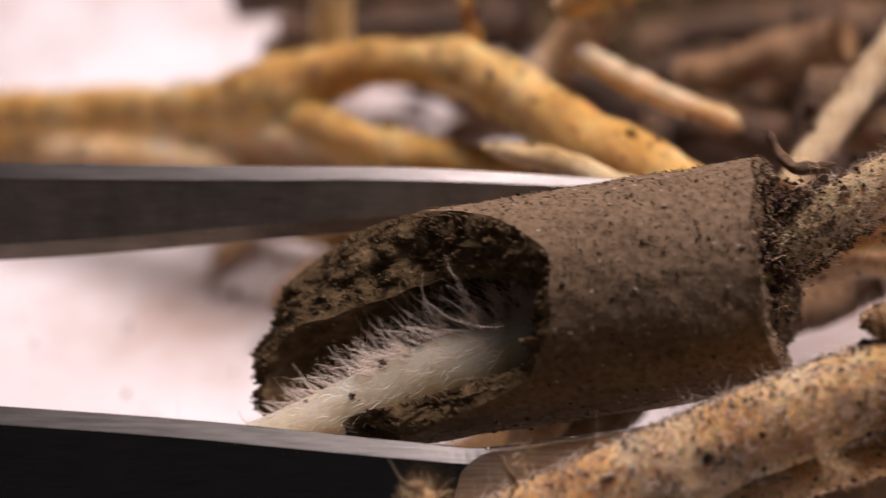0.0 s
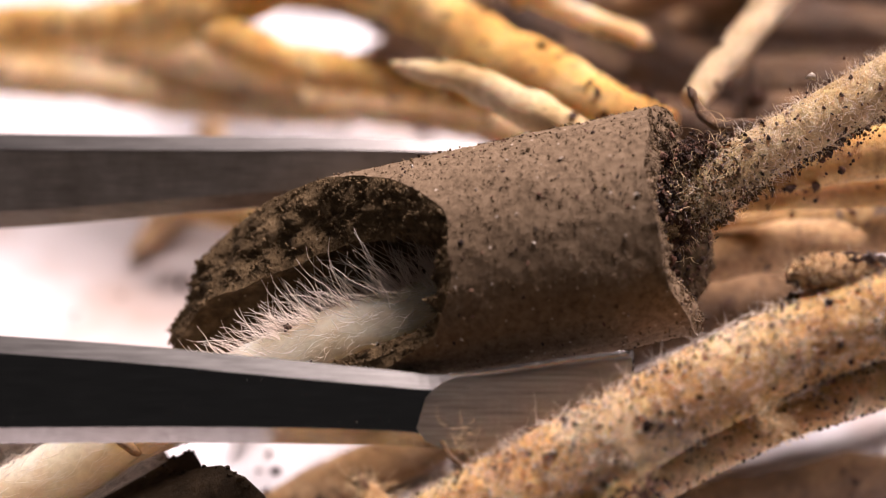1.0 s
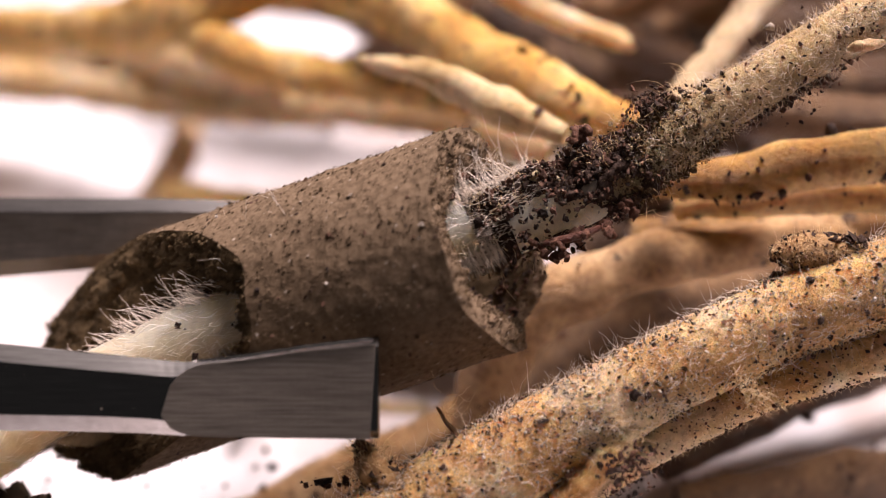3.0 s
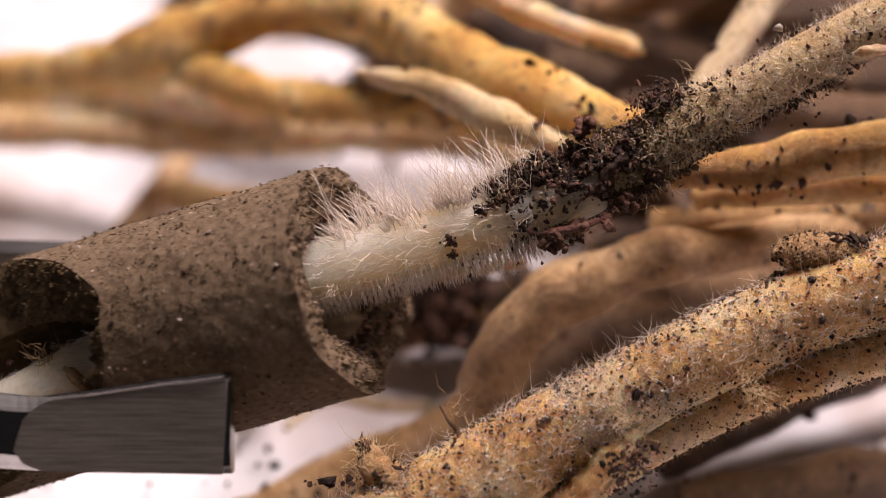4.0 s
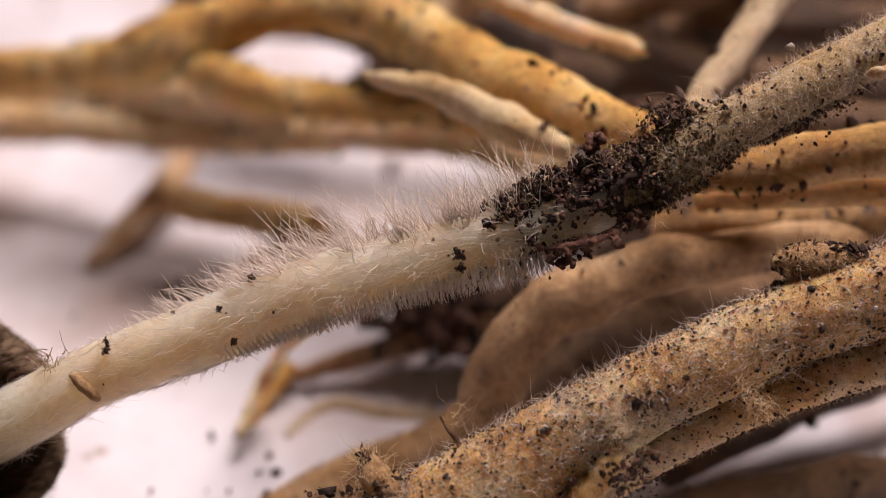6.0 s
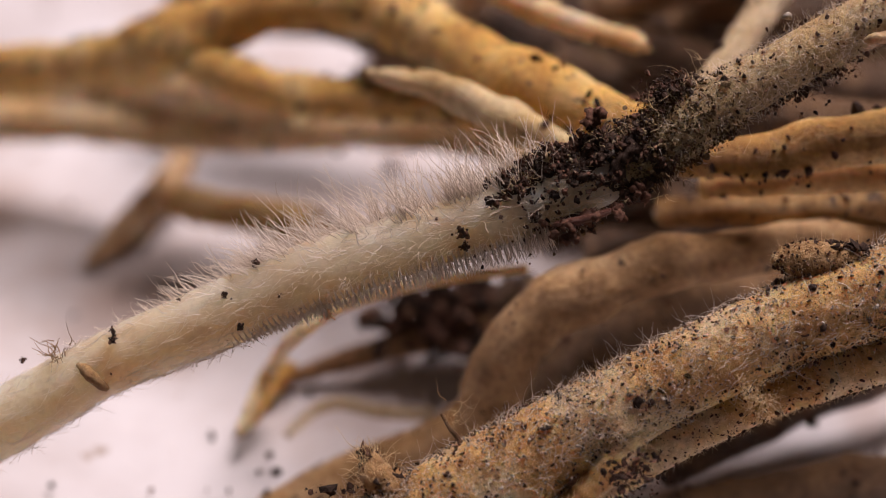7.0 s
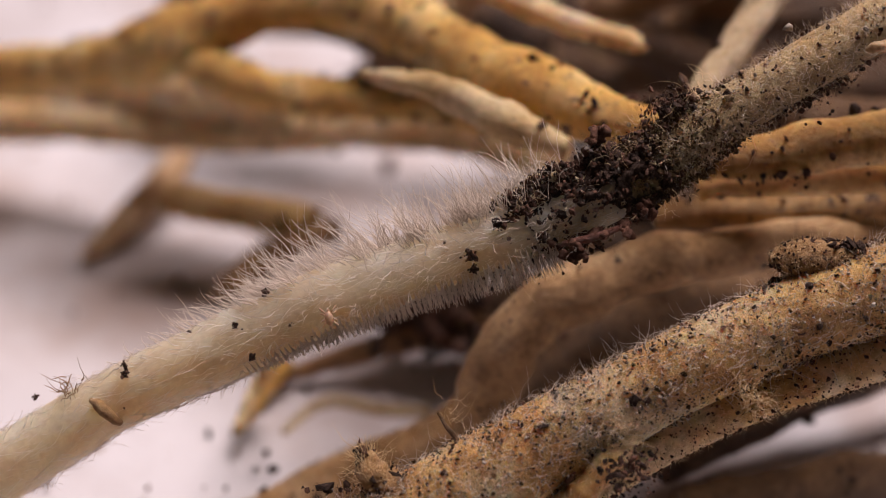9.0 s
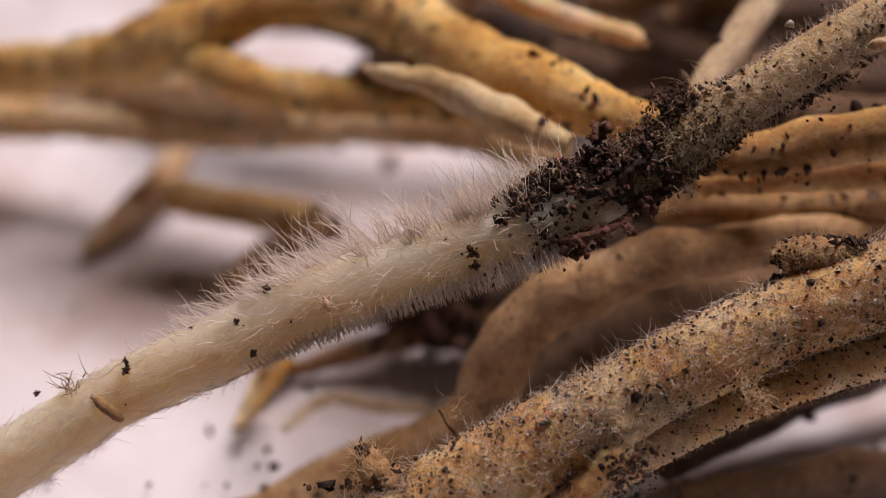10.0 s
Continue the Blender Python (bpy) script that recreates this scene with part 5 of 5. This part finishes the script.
# ---- what moves ----
def motions():
    walk(white_root, [
        (0, pose(0.007258, 0.000337, 0.009578, -0.00, 0.88, -0.51)),
        (0.2, pose(0.006988, 0.000349, 0.009599, 0.00, -0.00, 0.00)),
        (0.5, pose(0.006559, 0.000539, 0.009928, -0.00, 0.69, -0.40)),
        (1, pose(0.006342, 0.000742, 0.010280, -0.01, 1.13, -0.65)),
        (1.5, pose(0.006106, 0.000952, 0.010644, -0.03, 2.58, -1.49)),
        (2, pose(0.006344, 0.000978, 0.010689, -0.02, 1.83, -1.06)),
        (2.5, pose(0.004579, 0.001197, 0.011069, -0.37, 8.54, -4.97)),
        (2.6, pose(0.004305, 0.001039, 0.010795, -0.21, 6.39, -3.70)),
        (2.7, pose(0.005508, 0.001224, 0.011115, -0.00, -0.20, 0.12)),
        (4, pose(0.005581, 0.001251, 0.011162, -0.02, 2.20, -1.27)),
        (4.5, pose(0.005431, 0.001345, 0.011325, -0.06, 3.51, -2.03)),
        (5, pose(0.005498, 0.001356, 0.011344, -0.06, 3.32, -1.92)),
        (5.5, pose(0.005647, 0.001126, 0.010946, -0.02, 1.87, -1.08)),
        (5.7, pose(0.005784, 0.001057, 0.010825, -0.05, 3.25, -1.88)),
        (6.8, pose(0.005726, 0.001485, 0.011568, -0.02, 1.98, -1.15)),
        (7, pose(0.005781, 0.001446, 0.011499, -0.01, 1.63, -0.94)),
        (7.5, pose(0.005921, 0.001287, 0.011223, -0.00, -0.11, 0.06)),
        (8, pose(0.005938, 0.001252, 0.011163, -0.00, -0.02, 0.01)),
        (8.5, pose(0.005956, 0.001250, 0.011160, -0.00, -0.02, 0.01)),
        (9, pose(0.005951, 0.001256, 0.011171, -0.00, -0.06, 0.03)),
        (9.5, pose(0.005954, 0.001257, 0.011173, -0.00, -0.04, 0.02)),
        (10, pose(0.005954, 0.001263, 0.011183, -0.00, -0.05, 0.03)),
    ])
    walk(young_end, [
        (0, pose(0.000093, 0.000226, 0.000392, -0.00, -0.52, 0.30)),
        (0.5, pose(0.000138, -0.000135, -0.000232, -0.01, 1.45, -0.84)),
        (1, pose(0.000130, 0.000005, 0.000010, 0.00, 0.14, -0.09)),
        (1.5, pose(-0.000739, -0.000250, -0.000435, -0.06, -3.05, 1.77)),
        (2, pose(-0.000532, -0.000519, -0.000898, -0.01, -0.68, 0.40)),
        (2.5, pose(-0.001043, -0.000337, -0.000586, -0.42, -8.85, 5.20)),
        (2.7, pose(-0.001508, 0.000091, 0.000157, -0.05, -3.11, 1.79)),
        (3.4, pose(0, 0, 0)),
        (4, pose(0, 0, 0)),
        (10, pose(0, 0, 0)),
    ])
    walk(root_system, [
        (0, pose(0.003252, 0.019490, 0.001671, -0.04, 2.64, -1.52)),
        (0.2, pose(0.002794, 0.019331, 0.003571, -0.02, 2.01, -1.16)),
        (0.5, pose(0.002379, 0.020900, 0.003027, -0.06, 3.49, -2.02)),
        (1, pose(0.002342, 0.021149, 0.003053, -0.06, 3.34, -1.93)),
        (1.5, pose(0.002424, 0.021179, 0.002931, -0.05, 3.24, -1.87)),
        (2, pose(0.002320, 0.021747, 0.003173, -0.08, 3.95, -2.29)),
        (2.5, pose(0.001922, 0.021656, 0.002796, -0.10, 4.45, -2.57)),
        (4, pose(0.001990, 0.019277, 0.003275, -0.00, -0.30, 0.18)),
        (4.5, pose(0.001982, 0.019252, 0.003181, -0.00, -0.45, 0.26)),
        (5, pose(0.002006, 0.019333, 0.003286, -0.00, -0.06, 0.03)),
        (5.5, pose(0.002013, 0.019572, 0.003283, -0.00, 0.36, -0.21)),
        (7, pose(0.002105, 0.019307, 0.003570, -0.00, 0.22, -0.13)),
        (7.5, pose(0.002086, 0.019359, 0.003490, -0.00, -0.01, 0.01)),
        (8, pose(0.002090, 0.019294, 0.003498, -0.00, -0.02, 0.01)),
        (8.5, pose(0.002099, 0.019411, 0.003430, -0.00, 0.01, -0.01)),
        (9, pose(0.002109, 0.019277, 0.003520, -0.00, 0.05, -0.03)),
        (9.5, pose(0.002089, 0.019291, 0.003531, -0.00, -0.07, 0.04)),
        (10, pose(0.002092, 0.019226, 0.003573, -0.00, -0.08, 0.04)),
    ])
    walk(front_root, [
        (0, pose(0.005258, -0.005648, 0.007805, -0.07, 3.69, -2.13)),
        (0.5, pose(0.005144, -0.005701, 0.007713, -0.00, 0.24, -0.14)),
        (1, pose(0.005083, -0.005394, 0.008245, -0.00, -0.79, 0.46)),
        (1.5, pose(0.005036, -0.004994, 0.008538, -0.00, 0.01, -0.01)),
        (2, pose(0.004954, -0.004625, 0.008378, -0.00, 0.16, -0.09)),
        (2.5, pose(0.005028, -0.003896, 0.007839, -0.00, 0.08, -0.05)),
        (4, pose(0.005095, -0.003307, 0.007459, -0.00, 0.02, -0.01)),
        (4.5, pose(0.005073, -0.003358, 0.007372, -0.00, 0.00, -0.00)),
        (5, pose(0.005073, -0.003356, 0.007376, -0.00, 0.01, -0.01)),
        (5.5, pose(0.005052, -0.003346, 0.007393, -0.00, -0.10, 0.06)),
        (7, pose(0.005082, -0.003321, 0.007436, -0.00, 0.01, -0.00)),
        (7.5, pose(0.005074, -0.003329, 0.007421, -0.00, -0.09, 0.05)),
        (8, pose(0.005061, -0.003330, 0.007421, -0.00, 0.01, -0.00)),
        (8.5, pose(0.005077, -0.003331, 0.007418, -0.00, 0.02, -0.01)),
        (9, pose(0.005078, -0.003330, 0.007420, -0.00, 0.02, -0.01)),
        (9.5, pose(0.005087, -0.003331, 0.007419, -0.00, 0.02, -0.01)),
        (10, pose(0.005084, -0.003328, 0.007424, -0.00, -0.08, 0.05)),
    ])
    walk(amber_roots, [
        (0, pose(0.010180, 0.003043, 0.008281, 0.00, -0.00, 0.00)),
        (0.2, pose(0.009883, 0.003213, 0.008576, 0.00, -0.00, 0.00)),
        (0.5, pose(0.009717, 0.003318, 0.008757, 0.00, -0.00, 0.00)),
        (1, pose(0.009608, 0.003410, 0.008918, 0.00, -0.00, 0.00)),
        (1.5, pose(0.009634, 0.003402, 0.008903, 0.00, -0.00, 0.00)),
        (2, pose(0.009619, 0.003585, 0.009221, 0.00, -0.00, 0.00)),
        (2.5, pose(0.008766, 0.003241, 0.008625, 0.00, -0.00, 0.00)),
        (4, pose(0.009319, 0.003384, 0.008873, 0.00, -0.00, 0.00)),
        (4.5, pose(0.009301, 0.003356, 0.008824, 0.00, -0.00, 0.00)),
        (5, pose(0.009301, 0.003410, 0.008917, 0.00, -0.00, 0.00)),
        (5.5, pose(0.009268, 0.003383, 0.008871, 0.00, -0.00, 0.00)),
        (7, pose(0.009435, 0.003597, 0.009242, 0.00, -0.00, 0.00)),
        (7.5, pose(0.009445, 0.003571, 0.009197, 0.00, -0.00, 0.00)),
        (8, pose(0.009434, 0.003552, 0.009163, 0.00, -0.00, 0.00)),
        (8.5, pose(0.009454, 0.003550, 0.009160, 0.00, -0.00, 0.00)),
        (9, pose(0.009463, 0.003551, 0.009162, 0.00, -0.00, 0.00)),
        (9.5, pose(0.009466, 0.003555, 0.009169, 0.00, -0.00, 0.00)),
        (10, pose(0.009456, 0.003558, 0.009174, 0.00, -0.00, 0.00)),
    ])
    walk(pale_root, [
        (0, pose(0.001896, 0.005753, 0.008165, 0.00, -0.00, 0.00)),
        (0.2, pose(0.001389, 0.006224, 0.008981, 0.00, -0.00, 0.00)),
        (0.5, pose(0.000962, 0.006610, 0.009649, 0.00, -0.00, 0.00)),
        (1, pose(0.000919, 0.006664, 0.009741, 0.00, -0.00, 0.00)),
        (1.5, pose(0.000962, 0.006631, 0.009685, 0.00, -0.00, 0.00)),
        (2, pose(0.000953, 0.006760, 0.009908, 0.00, -0.00, 0.00)),
        (2.5, pose(0.000361, 0.006734, 0.009864, 0.00, -0.00, 0.00)),
        (4, pose(0.000087, 0.006493, 0.009446, 0.00, -0.00, 0.00)),
        (4.5, pose(0.000143, 0.006445, 0.009364, 0.00, -0.00, 0.00)),
        (5, pose(0.000143, 0.006487, 0.009435, 0.00, -0.00, 0.00)),
        (5.5, pose(0.000163, 0.006521, 0.009495, 0.00, -0.00, 0.00)),
        (7, pose(0.000243, 0.006578, 0.009592, 0.00, -0.00, 0.00)),
        (7.5, pose(0.000222, 0.006544, 0.009535, 0.00, -0.00, 0.00)),
        (8, pose(0.000218, 0.006535, 0.009519, 0.00, -0.00, 0.00)),
        (8.5, pose(0.000217, 0.006522, 0.009496, 0.00, -0.00, 0.00)),
        (9, pose(0.000239, 0.006534, 0.009517, 0.00, -0.00, 0.00)),
        (9.5, pose(0.000210, 0.006544, 0.009533, 0.00, -0.00, 0.00)),
        (10, pose(0.000231, 0.006552, 0.009548, 0.00, -0.00, 0.00)),
    ])
    walk(root_tip, [
        (0, pose(-0.007718, 0.016298, 0.001220, -0.55, -10.38, 6.07)),
        (0.2, pose(-0.008324, 0.016350, 0.001312, -0.38, -8.68, 5.05)),
        (0.5, pose(-0.008716, 0.016370, 0.001346, -0.29, -7.57, 4.40)),
        (1, pose(-0.008461, 0.016287, 0.001202, -0.32, -7.93, 4.61)),
        (1.5, pose(-0.008324, 0.016232, 0.001107, -0.29, -7.60, 4.42)),
        (2, pose(-0.008584, 0.016249, 0.001136, -0.59, -10.72, 6.27)),
        (2.5, pose(-0.008773, 0.016329, 0.001275, -0.78, -12.31, 7.24)),
        (4, pose(-0.009451, 0.016017, 0.000734, -0.10, -4.50, 2.60)),
        (4.5, pose(-0.009506, 0.015973, 0.000657, -0.09, -4.24, 2.45)),
        (5.5, pose(-0.009607, 0.016031, 0.000759, -0.02, -1.76, 1.02)),
        (7.5, pose(-0.009676, 0.016093, 0.000865, -0.00, -0.54, 0.31)),
        (8, pose(-0.009590, 0.016130, 0.000930, 0.00, -0.00, 0.00)),
        (8.5, pose(-0.009593, 0.016124, 0.000919, -0.00, 0.61, -0.35)),
        (9, pose(-0.009646, 0.016110, 0.000895, -0.00, 0.34, -0.20)),
        (10, pose(-0.009728, 0.016120, 0.000913, -0.00, 0.99, -0.57)),
    ])
    walk(tube, [
        (0, pose(0.006280, -0.000011, 0.008624, -29.78, -8.07, 4.02)),
        (0.2, pose(0.005938, -0.000011, 0.008845, -29.86, -8.92, 3.54)),
        (0.5, pose(0.005505, 0.000055, 0.009101, -30.00, -10.55, 3.74)),
        (1, pose(0.005314, 0.000296, 0.009506, -30.12, -11.87, 3.47)),
        (1.5, pose(0.005046, 0.000604, 0.010064, -29.94, -14.25, 2.33)),
        (2, pose(0.005467, 0.000757, 0.010299, -29.36, -20.40, 2.57)),
        (2.5, pose(0.003160, 0.001028, 0.010775, -28.65, -22.28, 1.13)),
        (2.7, pose(0.002196, 0.000643, 0.010109, -28.65, -21.84, 0.88)),
        (3.8, pose(-0.001291, -0.000407, 0.008299, -28.68, -18.79, -0.82)),
        (4, pose(-0.002064, -0.000442, 0.008240, -28.69, -18.78, -0.81)),
        (4.5, pose(-0.004154, -0.000647, 0.007888, -28.72, -18.79, -0.81)),
        (5, pose(-0.005964, -0.001063, 0.007171, -28.67, -18.79, -0.83)),
        (5.5, pose(-0.007149, -0.001719, 0.006034, -28.52, -17.03, -1.84)),
        (5.7, pose(-0.007787, -0.001752, 0.005978, -28.52, -17.03, -1.83)),
        (6.8, pose(-0.018946, -0.003597, 0.002810, -28.54, -17.03, -1.82)),
        (8, pose(-0.021458, -0.004199, 0.001728, -28.49, -17.05, -1.87)),
        (10, pose(-0.021446, -0.004302, 0.001596, -28.70, -17.06, -1.83)),
    ])
    walk(trough, [
        (0, pose(-0.004956, -0.002616, 0.001628, -31.18, -25.46, 12.25)),
        (0.5, pose(-0.004734, -0.002559, 0.001519, -31.43, -26.18, 11.06)),
        (1, pose(-0.004786, -0.002262, 0.002107, -32.08, -27.80, 12.40)),
        (1.5, pose(-0.004694, -0.002025, 0.002517, -32.70, -29.54, 13.55)),
        (2, pose(-0.004366, -0.002077, 0.002456, -33.19, -31.14, 14.94)),
        (2.5, pose(-0.006601, -0.001648, 0.003165, -33.70, -32.85, 16.14)),
        (2.7, pose(-0.007464, -0.002048, 0.002479, -33.71, -32.84, 16.16)),
        (3.8, pose(-0.011326, -0.002999, 0.000868, -33.19, -31.14, 14.92)),
        (4.5, pose(-0.014346, -0.003250, 0.000445, -33.23, -31.14, 14.94)),
        (5.7, pose(-0.018332, -0.004450, -0.001673, -32.96, -31.17, 14.85)),
        (6.8, pose(-0.029781, -0.006377, -0.004975, -32.97, -31.16, 14.86)),
        (10, pose(-0.031045, -0.006849, -0.005767, -33.16, -31.15, 14.91)),
    ])
    walk(front_arm, [
        (0, pose(0.003744, -0.003428, 0.006809, -29.77, 0.24, 0.41)),
        (0.2, pose(0.003855, -0.003355, 0.007077, -29.80, -0.19, -0.33)),
        (0.5, pose(0.003733, -0.003233, 0.007387, -29.84, -0.51, -0.89)),
        (0.8, pose(0.003704, -0.003158, 0.007527, -29.98, -0.50, -0.86)),
        (1, pose(0.004099, -0.002861, 0.008046, -30.07, -0.49, -0.84)),
        (1.2, pose(0.003450, -0.002638, 0.008444, -30.13, -0.52, -0.90)),
        (1.5, pose(0.002672, -0.002555, 0.008601, -30.21, -0.58, -1.00)),
        (1.8, pose(0.003172, -0.002088, 0.009394, -30.22, -0.53, -0.92)),
        (2, pose(0.003306, -0.002309, 0.009009, -30.23, -0.50, -0.86)),
        (2.5, pose(0.000793, -0.001917, 0.009684, -30.18, -0.54, -0.93)),
        (2.7, pose(-0.000216, -0.002256, 0.009099, -30.19, -0.54, -0.92)),
        (3.8, pose(-0.003823, -0.003117, 0.007621, -30.22, -0.51, -0.87)),
        (4, pose(-0.004587, -0.003169, 0.007533, -30.23, -0.50, -0.86)),
        (4.5, pose(-0.006613, -0.003378, 0.007175, -30.26, -0.51, -0.88)),
        (5, pose(-0.008284, -0.003787, 0.006467, -30.21, -0.51, -0.88)),
        (5.4, pose(-0.009277, -0.004329, 0.005521, -30.06, -0.49, -0.85)),
        (5.7, pose(-0.009774, -0.004339, 0.005502, -30.03, -0.48, -0.84)),
        (6.8, pose(-0.020580, -0.006094, 0.002490, -30.04, -0.48, -0.83)),
        (8, pose(-0.022985, -0.006667, 0.001452, -30.00, -0.50, -0.87)),
        (10, pose(-0.022973, -0.006771, 0.001329, -30.20, -0.51, -0.88)),
    ])
    walk(mite, [
        (0, pose(-0.000991, -0.001467, 0.005867, -30.38, -8.15, 4.81)),
        (0.2, pose(-0.001242, -0.001607, 0.005626, -30.40, -8.24, 4.87)),
        (0.5, pose(-0.001815, -0.001475, 0.005854, -30.25, -6.38, 3.77)),
        (1, pose(-0.001960, -0.001207, 0.006319, -30.32, -7.24, 4.27)),
        (1.5, pose(-0.002818, -0.001399, 0.005989, -30.67, -10.97, 6.50)),
        (2, pose(-0.002517, -0.001524, 0.005770, -30.61, -10.35, 6.13)),
        (2.5, pose(-0.004573, -0.001159, 0.006401, -30.78, -11.82, 7.01)),
        (2.6, pose(-0.005199, -0.001131, 0.006470, -30.63, -9.59, 5.72)),
        (2.7, pose(-0.003990, -0.001020, 0.006641, -30.77, -11.80, 7.00)),
        (4, pose(-0.002932, -0.000623, 0.007331, -30.25, -6.32, 3.74)),
        (4.5, pose(-0.003192, -0.000415, 0.007690, -30.17, -5.01, 2.97)),
        (5, pose(-0.003109, -0.000421, 0.007681, -30.19, -5.20, 3.08)),
        (5.5, pose(-0.002838, -0.000776, 0.007066, -30.28, -6.65, 3.93)),
        (5.7, pose(-0.002817, -0.000726, 0.007151, -30.18, -5.27, 3.12)),
        (6.8, pose(-0.002768, -0.000407, 0.007704, -30.27, -6.54, 3.86)),
        (7, pose(-0.002683, -0.000476, 0.007584, -30.29, -6.89, 4.07)),
        (7.5, pose(-0.002385, -0.000782, 0.007053, -30.43, -8.62, 5.09)),
        (7.9, pose(-0.002347, -0.001127, 0.007249, -30.39, -8.64, 5.05)),
        (8.1, pose(-0.002408, -0.001422, 0.007717, -30.09, -4.33, 2.50)),
        (8.2, pose(-0.002443, -0.001503, 0.007875, -29.99, -0.01, -0.02)),
        (8.4, pose(-0.002488, -0.001519, 0.007965, -41.90, 41.55, -30.80)),
        (8.7, pose(-0.002492, -0.001514, 0.008015, -31.60, 17.20, -10.37)),
        (9, pose(-0.002490, -0.001530, 0.008033, -30.51, -8.66, 5.02)),
        (9.3, pose(-0.002518, -0.001517, 0.008058, -31.42, -15.51, 9.25)),
        (9.6, pose(-0.002541, -0.001497, 0.008095, -31.75, -17.21, 10.36)),
        (10, pose(-0.002567, -0.001402, 0.008219, -32.12, -18.90, 11.48)),
    ])
    walk(back_arm, [
        (0, pose(-0.005974, 0.003112, 0.008473, -29.76, 0.74, 1.28)),
        (0.5, pose(-0.005936, 0.003289, 0.008497, -29.84, -0.02, -0.03)),
        (1, pose(-0.005637, 0.003458, 0.008791, -30.08, 0.02, 0.03)),
        (1.5, pose(-0.005664, 0.003444, 0.008721, -30.22, -0.08, -0.13)),
        (2, pose(-0.004903, 0.003513, 0.008870, -30.23, -0.00, 0.00)),
        (2.5, pose(-0.007280, 0.003691, 0.009159, -30.19, -0.04, -0.07)),
        (2.7, pose(-0.008308, 0.003299, 0.008485, -30.19, -0.03, -0.06)),
        (3.8, pose(-0.012324, 0.002184, 0.006585, -30.23, -0.01, -0.01)),
        (4, pose(-0.013176, 0.002145, 0.006523, -30.23, -0.00, 0.00)),
        (4.5, pose(-0.015430, 0.001895, 0.006087, -30.26, -0.01, -0.01)),
        (5, pose(-0.017291, 0.001438, 0.005300, -30.22, -0.01, -0.01)),
        (5.4, pose(-0.018410, 0.000825, 0.004251, -30.07, 0.01, 0.02)),
        (5.7, pose(-0.018964, 0.000798, 0.004208, -30.03, 0.02, 0.03)),
        (6.8, pose(-0.031063, -0.001157, 0.000856, -30.04, 0.02, 0.04)),
        (8, pose(-0.033740, -0.001791, -0.000302, -30.00, -0.00, 0.00)),
        (10, pose(-0.033727, -0.001899, -0.000443, -30.20, -0.01, -0.01)),
    ])


motions()
